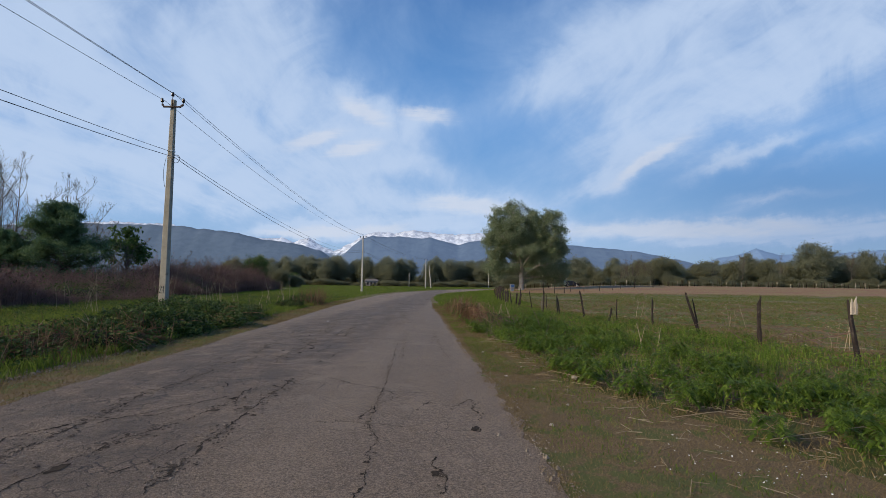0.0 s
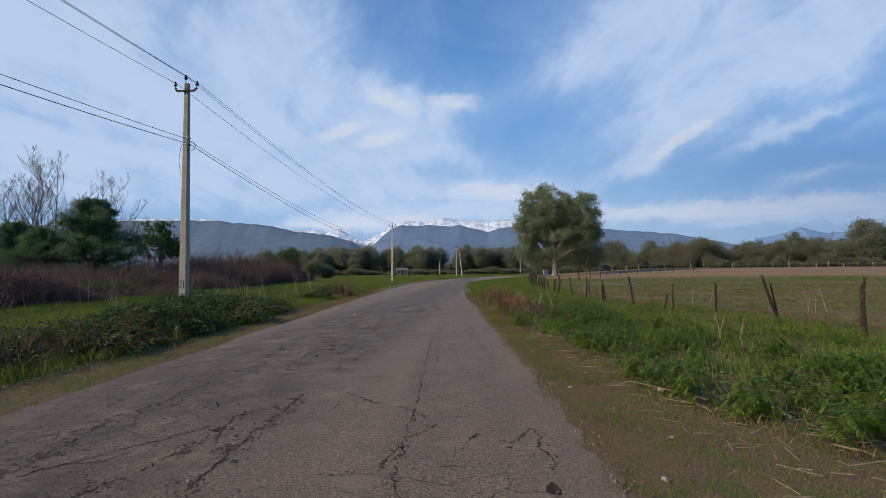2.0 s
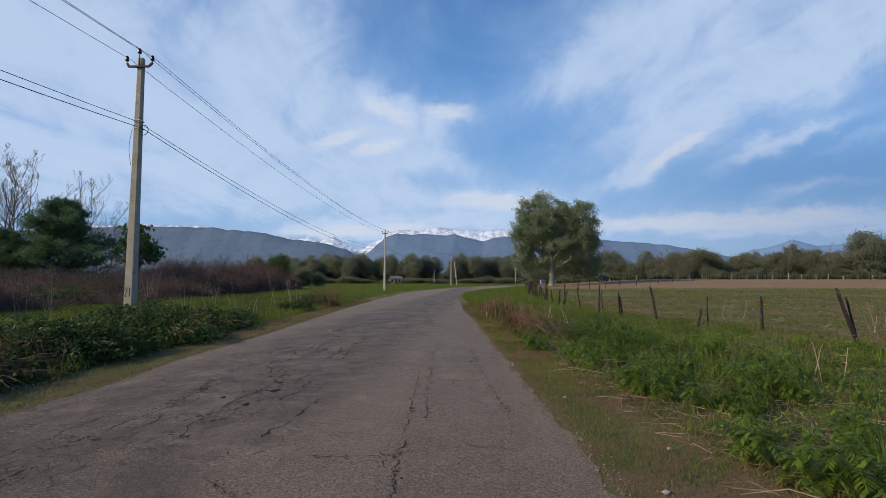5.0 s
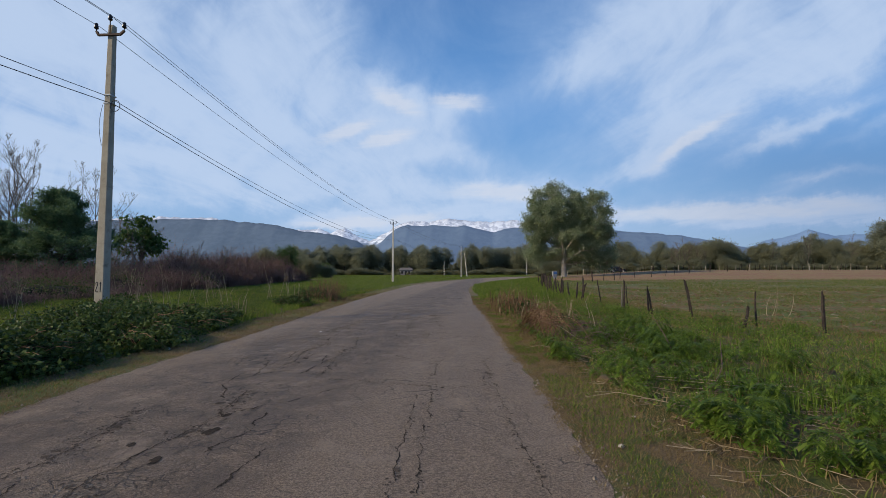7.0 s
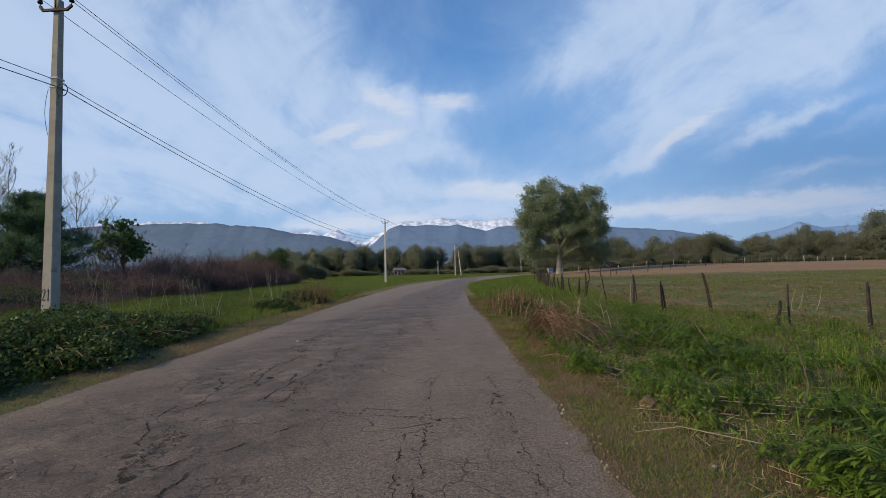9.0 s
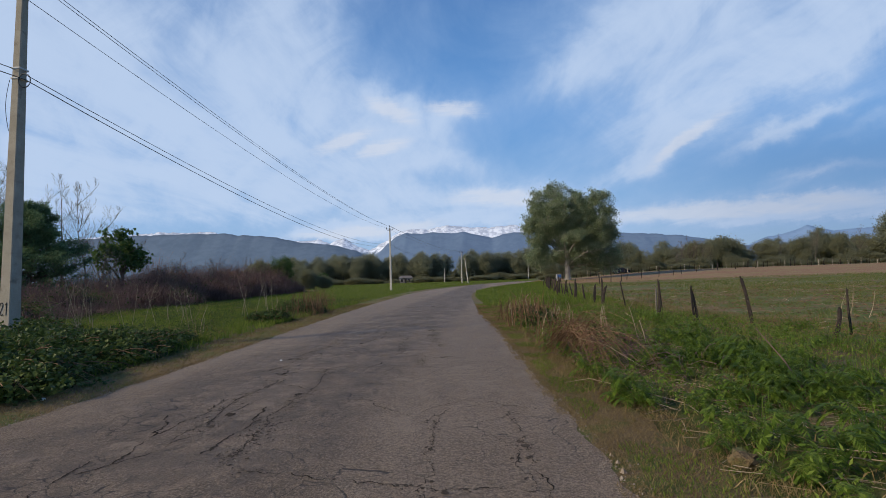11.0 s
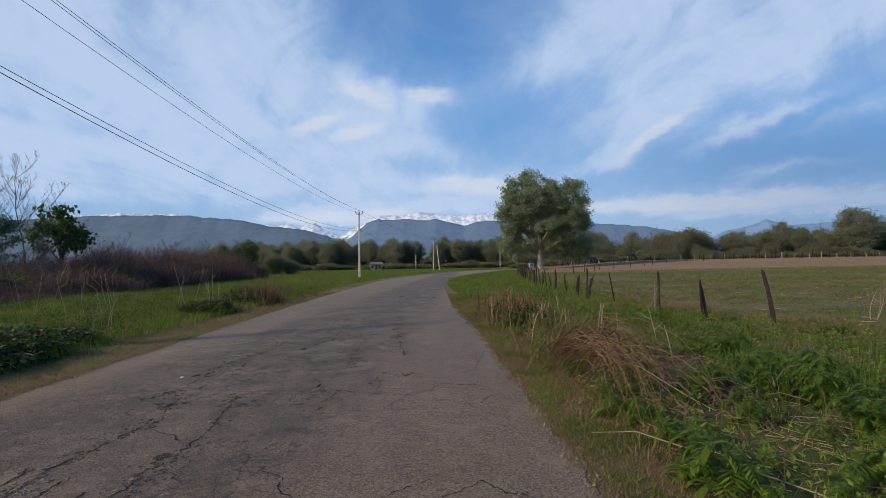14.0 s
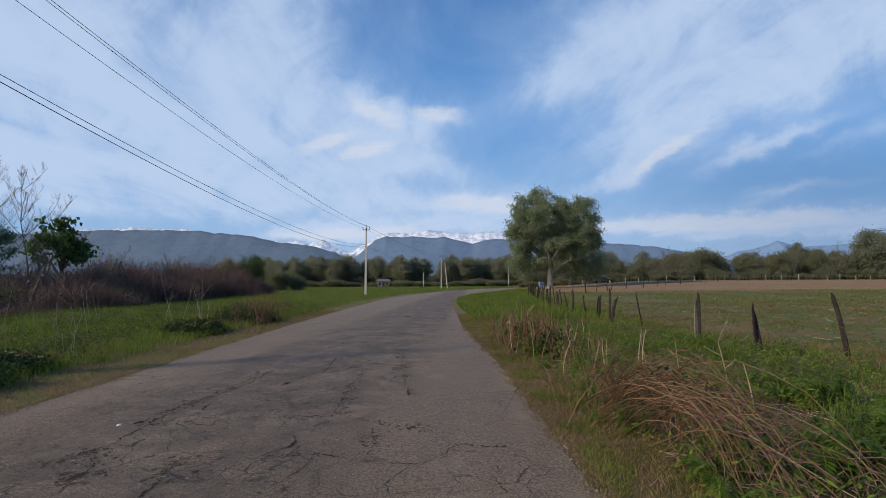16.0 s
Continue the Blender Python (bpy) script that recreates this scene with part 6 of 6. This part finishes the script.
    stuff("upright_herbs", blades(rng, upright, 0.24, 0.010, 0.16), M["weed"], "bright green upright herb stems on the bank", "weeds")
    dead = scatter(rng, 40000, 2, 34, lambda y: verge_right(y) - 0.2, lambda y: fence_x(y) + 2.0, 0.9)
    stuff("dead_grass", blades(rng, dead, 0.10, 0.008, 1.1), M["drygrass"], "dead brown grass under the green bank", "grass")
    # verges
    v1 = scatter(rng, 190000, 1.5, 36, right_edge, lambda y: verge_right(y) + 0.35, 0.8)
    v2 = scatter(rng, 34000, 2, 40, lambda y: verge_left(y) - 0.15, left_edge, 0.9)
    stuff("verge_grass", [blades(rng, v1, 0.022, 0.0038, 1.3), blades(rng, v2, 0.032, 0.008, 1.1)], M["drygrass"], "short dry yellowish grass on the verges", "grass")
    # crumbs and grit across the ragged edges of the asphalt
    yy = rng.uniform(2.2, 26, 5200)
    ex = np.where(rng.uniform(size=5200) < 0.6, right_edge(yy) + 0.02, left_edge(yy) - 0.02) + rng.normal(size=5200) * 0.085
    r = 0.006 * rng.lognormal(0, 0.45, 5200)
    d = np.array([(1, 0, 0), (0, 1, 0), (-1, 0, 0), (0, -1, 0), (0, 0, 1.0)])
    V = np.column_stack([ex, yy, np.full(5200, 0.004)])[:, None] + r[:, None, None] * d[None] * rng.uniform(0.6, 1.4, (5200, 5, 1))
    F = (np.arange(5200) * 5)[:, None, None] + np.array([(0, 1, 4), (1, 2, 4), (2, 3, 4), (3, 0, 4)])[None]
    stuff("edge_grit", (V.reshape(-1, 3), F.reshape(-1, 3)), M["stone"], "grit and crumbs along the asphalt edges", "grit")
    over = np.concatenate([scatter(rng, 16000, 2, 30, lambda y: right_edge(y) - 0.10, lambda y: right_edge(y) + 0.15, 0.8), scatter(rng, 7000, 3, 30, lambda y: left_edge(y) - 0.15, lambda y: left_edge(y) + 0.09, 0.8)])
    stuff("edge_grass", blades(rng, patchy(over, 2.4, 0.0, 61), 0.030, 0.004, 1.3, 0.004), M["drygrass"], "dry grass creeping over the asphalt edges", "grass")
    gv = patchy(np.concatenate([scatter(rng, 30000, 1.5, 36, lambda y: right_edge(y) + 0.1, verge_right, 0.8), scatter(rng, 14000, 2, 60, verge_left, left_edge, 0.9)]), 1.1, 0.02, 5)
    stuff("verge_tufts", blades(rng, gv, 0.040, 0.007, 1.0), M["grass"], "green tufts in the dry verge", "grass")
    # field beyond the fence
    f1 = patchy(patchy(scatter(rng, 125000, 6, 48, lambda y: fence_x(y) + 0.4, lambda y: fence_x(y) + 9 + y * 0.9, 0.9), 0.35, -0.15, 2), 1.4, -0.12, 12)
    f2 = patchy(scatter(rng, 46000, 45, 88, lambda y: fence_x(y) + 0.4, lambda y: 85 + 0 * y, 1.0), 0.12, -0.2, 2)
    f2z = rise(f2[:, 0], f2[:, 1])
    stuff("field_grass", [blades(rng, f1, 0.13, 0.013, 0.7), blades(rng, f2, 0.15, 0.035, 0.7, f2z)], M["fieldgrass"], "thin patchy grass in the fallow field", "grass")
    n = 1700
    p = scatter(rng, n, 7, 70, lambda y: fence_x(y) + 0.3, lambda y: fence_x(y) + 10 + y * 0.7, 1.5)
    a, ln = rng.normal(0.1, 1.1, n), rng.uniform(0.06, 0.42, n)
    c = np.column_stack([p, rng.uniform(0.02, 0.12, n)])
    d = np.stack([np.cos(a) * ln, np.sin(a) * ln, rng.normal(0, 0.06, n)], 1)
    stuff("straw", tubes(np.stack([c - d / 2, c, c + d / 2], 1), np.interp(p[:, 1], (7, 78), (0.005, 0.013))[:, None], 3), M["straw"], "dry pale maize stalks lying in the field", "straw")
    n = 9000
    p = scatter(rng, n, 8, 50, lambda y: fence_x(y) - 0.5, lambda y: fence_x(y) + 8 + y * 0.6, 1.2)
    a, ln = rng.uniform(0, 6.28, n), rng.uniform(0.04, 0.20, n)
    c = np.column_stack([p, rng.uniform(0.01, 0.10, n)])
    d = np.stack([np.cos(a) * ln, np.sin(a) * ln, rng.normal(0, 0.04, n)], 1)
    stuff("stubble", tubes(np.stack([c - d / 2, c, c + d / 2], 1), np.interp(p[:, 1], (8, 50), (0.005, 0.012))[:, None], 3), M["stem"], "short brown bits of stubble in the field", "stubble")
    # litter of straw on the bank
    n = 2000
    p = scatter(rng, n, 2.5, 24, lambda y: right_edge(y) + 0.8, lambda y: verge_right(y) + 2.6, 0.8)
    a, ln = rng.uniform(0, 6.28, n), rng.uniform(0.05, 0.32, n)
    c = np.column_stack([p, rng.uniform(0.0, 0.05, n)])
    d = np.stack([np.cos(a) * ln, np.sin(a) * ln, rng.normal(0, 0.012, n)], 1)
    stuff("straw_litter", tubes(np.stack([c - d / 2, c, c + d / 2], 1), 0.003, 3), M["straw"], "broken dry stems lying on the verge", "straw")
    n = 70
    p = np.column_stack([rng.normal(3.2, 0.45, n), rng.normal(4.3, 0.5, n)])
    stuff("daisies", leaves(rng, np.column_stack([p, rng.uniform(0.02, 0.06, n)]), 0.017, 0.016, 0, 0.8), M["flower"], "tiny white flowers in the verge", "flowers")


lay_grass()


def weed_mesh(seed):
    """A leafy weed: arching stems with deeply cut leaves of pointed lobes."""
    rng = np.random.default_rng(seed)
    V, F = [], []

    def lobe(p, d, s, ln, w):
        n = len(V)
        V.extend([p, p + d * ln * 0.45 + s * w, p + d * ln, p + d * ln * 0.45 - s * w])
        F.extend([(n, n + 1, n + 2), (n, n + 2, n + 3)])

    for _ in range(int(rng.integers(20, 27))):
        a = rng.uniform(0, 2 * math.pi)
        out = np.array([math.cos(a), math.sin(a), 0.0])
        base = np.array([0, 0, rng.uniform(0.03, 0.30)]) + rng.normal(size=3) * np.array([0.05, 0.05, 0.01])
        ln = rng.uniform(0.13, 0.23)
        rise_ = rng.uniform(0.5, 1.5)
        p = base
        side = np.array([-out[1], out[0], 0.0])
        for k in range(8):
            d = out + np.array([0, 0, rise_ - 0.32 * k])
            d /= np.linalg.norm(d)
            q = p + d * ln / 8
            n = len(V)
            V.extend([p - side * 0.004, p + side * 0.004, q])
            F.append((n, n + 1, n + 2))
            p = q
            if k > 0:
                sz = ln * (0.17 + 0.30 * math.sin(math.pi * k / 8.5))
                for sgn in (-1, 1):
                    dd = d * 0.62 + side * sgn * 0.78 + np.array([0, 0, -0.12])
                    lobe(p, dd / np.linalg.norm(dd), np.cross(dd, (0, 0, 1.0)) * 0.7 + d * 0.2, sz, sz * 0.21)
        lobe(p, d, side, ln * 0.28, ln * 0.035)
    me = np_mesh("weed", np.array(V), np.array(F), M["weed"])
    return me


WEEDS = [weed_mesh(200 + i) for i in range(6)]


def plant_weeds():
    rng = np.random.default_rng(210)
    pts = patchy(scatter(rng, 900, 2.6, 20, lambda y: verge_right(y) + 0.05, lambda y: np.minimum(verge_right(y) + 3.4, fence_x(y) - 0.4), 0.95), 1.3, 0.03, 8)[:300]
    for i, (x, y) in enumerate(pts):
        s = float(rng.uniform(0.6, 1.15))
        ob = holder("weed_plant")
        loose("leaf_rosette", WEEDS[i % 6], ob)
        ob.matrix_basis = pose(float(x), float(y), -0.04, 0, 0, float(rng.uniform(0, 360))) @ Matrix.Diagonal((s, s, s * 1.05, 1))
        tagged(ob, "leafy green weed with deeply cut leaves", "weed", "weeds on the bank")
    # past those, the same weeds sown on as one growth
    more = patchy(scatter(rng, 2600, 2.6, 27, lambda y: verge_right(y) + 0.15, lambda y: fence_x(y) + 0.2, 0.9), 0.9, 0.10, 18)[:430]
    pieces = []
    data = []
    for me in WEEDS:
        v = np.empty(len(me.vertices) * 3, np.float32)
        me.vertices.foreach_get("co", v)
        f = np.empty(len(me.loops), np.int32)
        me.loops.foreach_get("vertex_index", f)
        data.append((v.reshape(-1, 3), f.reshape(-1, 3)))
    for i, (x, y) in enumerate(more):
        v, f = data[i % 6]
        a, k = float(rng.uniform(0, 6.28)), float(rng.uniform(0.35, 0.75))
        c, q = math.cos(a), math.sin(a)
        pieces.append((np.column_stack([x + k * (c * v[:, 0] - q * v[:, 1]), y + k * (q * v[:, 0] + c * v[:, 1]), k * v[:, 2] - 0.03]), f))
    stuff("weed_growth", pieces, M["weed"], "low leafy green weeds covering the bank", "weeds")


plant_weeds()


# ---------- small things ----------
def cane(points, r, label):
    p = np.array(points, float)
    t = np.linspace(0, 1, 24)
    k = np.linspace(0, 1, len(p))
    path = np.stack([np.interp(t, k, p[:, c]) for c in range(3)], 1)
    path[1:-1] = (path[:-2] + 2 * path[1:-1] + path[2:]) / 4
    ob = holder("bramble_cane", tuple(p[0]))
    child("cane", np_mesh("cane", *tubes((path - p[0])[None], np.linspace(r, r * 0.5, 24)[None], 5), M["twig"]), ob)
    tagged(ob, label, "bramble cane", "canes by the fence")


cane(((8.55, 13.6, 0.0), (8.3, 14.2, 0.42), (8.2, 15.0, 0.5), (8.2, 15.7, 0.28)), 0.010, "dark arching bramble cane beside a post")
cane(((8.8, 11.2, 0.25), (8.75, 12.0, 0.45), (8.7, 12.6, 0.3), (8.6, 13.1, 0.05)), 0.010, "dark arching bramble cane beside a post")
cane(((9.2, 10.7, 0.6), (9.0, 11.5, 0.35), (8.7, 12.4, 0.1)), 0.012, "dark bent branch leaning on a post")
cane(((7.38, 20.45, 0.72), (7.1, 20.7, 0.84), (6.7, 21.0, 0.62)), 0.010, "dark bent branch leaning on a post")
cane(((3.4, 15.3, 0.0), (3.3, 15.5, 0.35), (3.2, 15.9, 0.7)), 0.010, "dark dead twig standing in the weeds")
cane(((2.9, 12.8, 0.0), (3.1, 12.9, 0.3), (3.3, 13.4, 0.62)), 0.008, "dark dead twig standing in the weeds")


def scrap(name, x, y, z, r, mat, label, category, seed):
    """A small crumpled or rough lump."""
    bm = bmesh.new()
    bmesh.ops.create_icosphere(bm, subdivisions=2, radius=r)
    for v in bm.verts:
        c = v.co.normalized()
        v.co *= 1 + 0.6 * noise.noise((c.x * 2 + seed, c.y * 2, c.z * 2))
        v.co.z = v.co.z * 0.6 + r * 0.35
    bm.transform(Matrix.Translation((x, y, z)))
    me = bpy.data.meshes.new(name)
    bm.to_mesh(me)
    bm.free()
    me.materials.append(mat)
    tagged(new(name, me), label, category)


scrap("litter", -4.05, 18.2, 0.012, 0.024, M["flower"], "small crumpled white scrap on the asphalt", "litter", 1)
scrap("litter", -6.1, 15.4, 0.0, 0.03, M["flower"], "small crumpled white scrap on the verge", "litter", 2)
scrap("litter", -0.45, 19.3, 0.018, 0.008, M["flower"], "tiny white scrap on the asphalt", "litter", 3)
scrap("clod", 1.75, 13.3, 0.0, 0.10, M["verge"], "brown clod of earth on the verge", "clod", 4)
scrap("stone", 2.62, 8.0, 0.0, 0.045, M["concrete"], "pale stone in the weeds", "stone", 5)
for i in range(9):
    scrap("pebble", float(right_edge(12.6 - 0.9 * i)) + 0.55 + 0.25 * math.sin(i * 2.1), 12.6 - 0.9 * i, 0.0, 0.014 + 0.006 * (i % 3), M["palewood"], "small pale pebble on the verge", "stone", 10 + i)
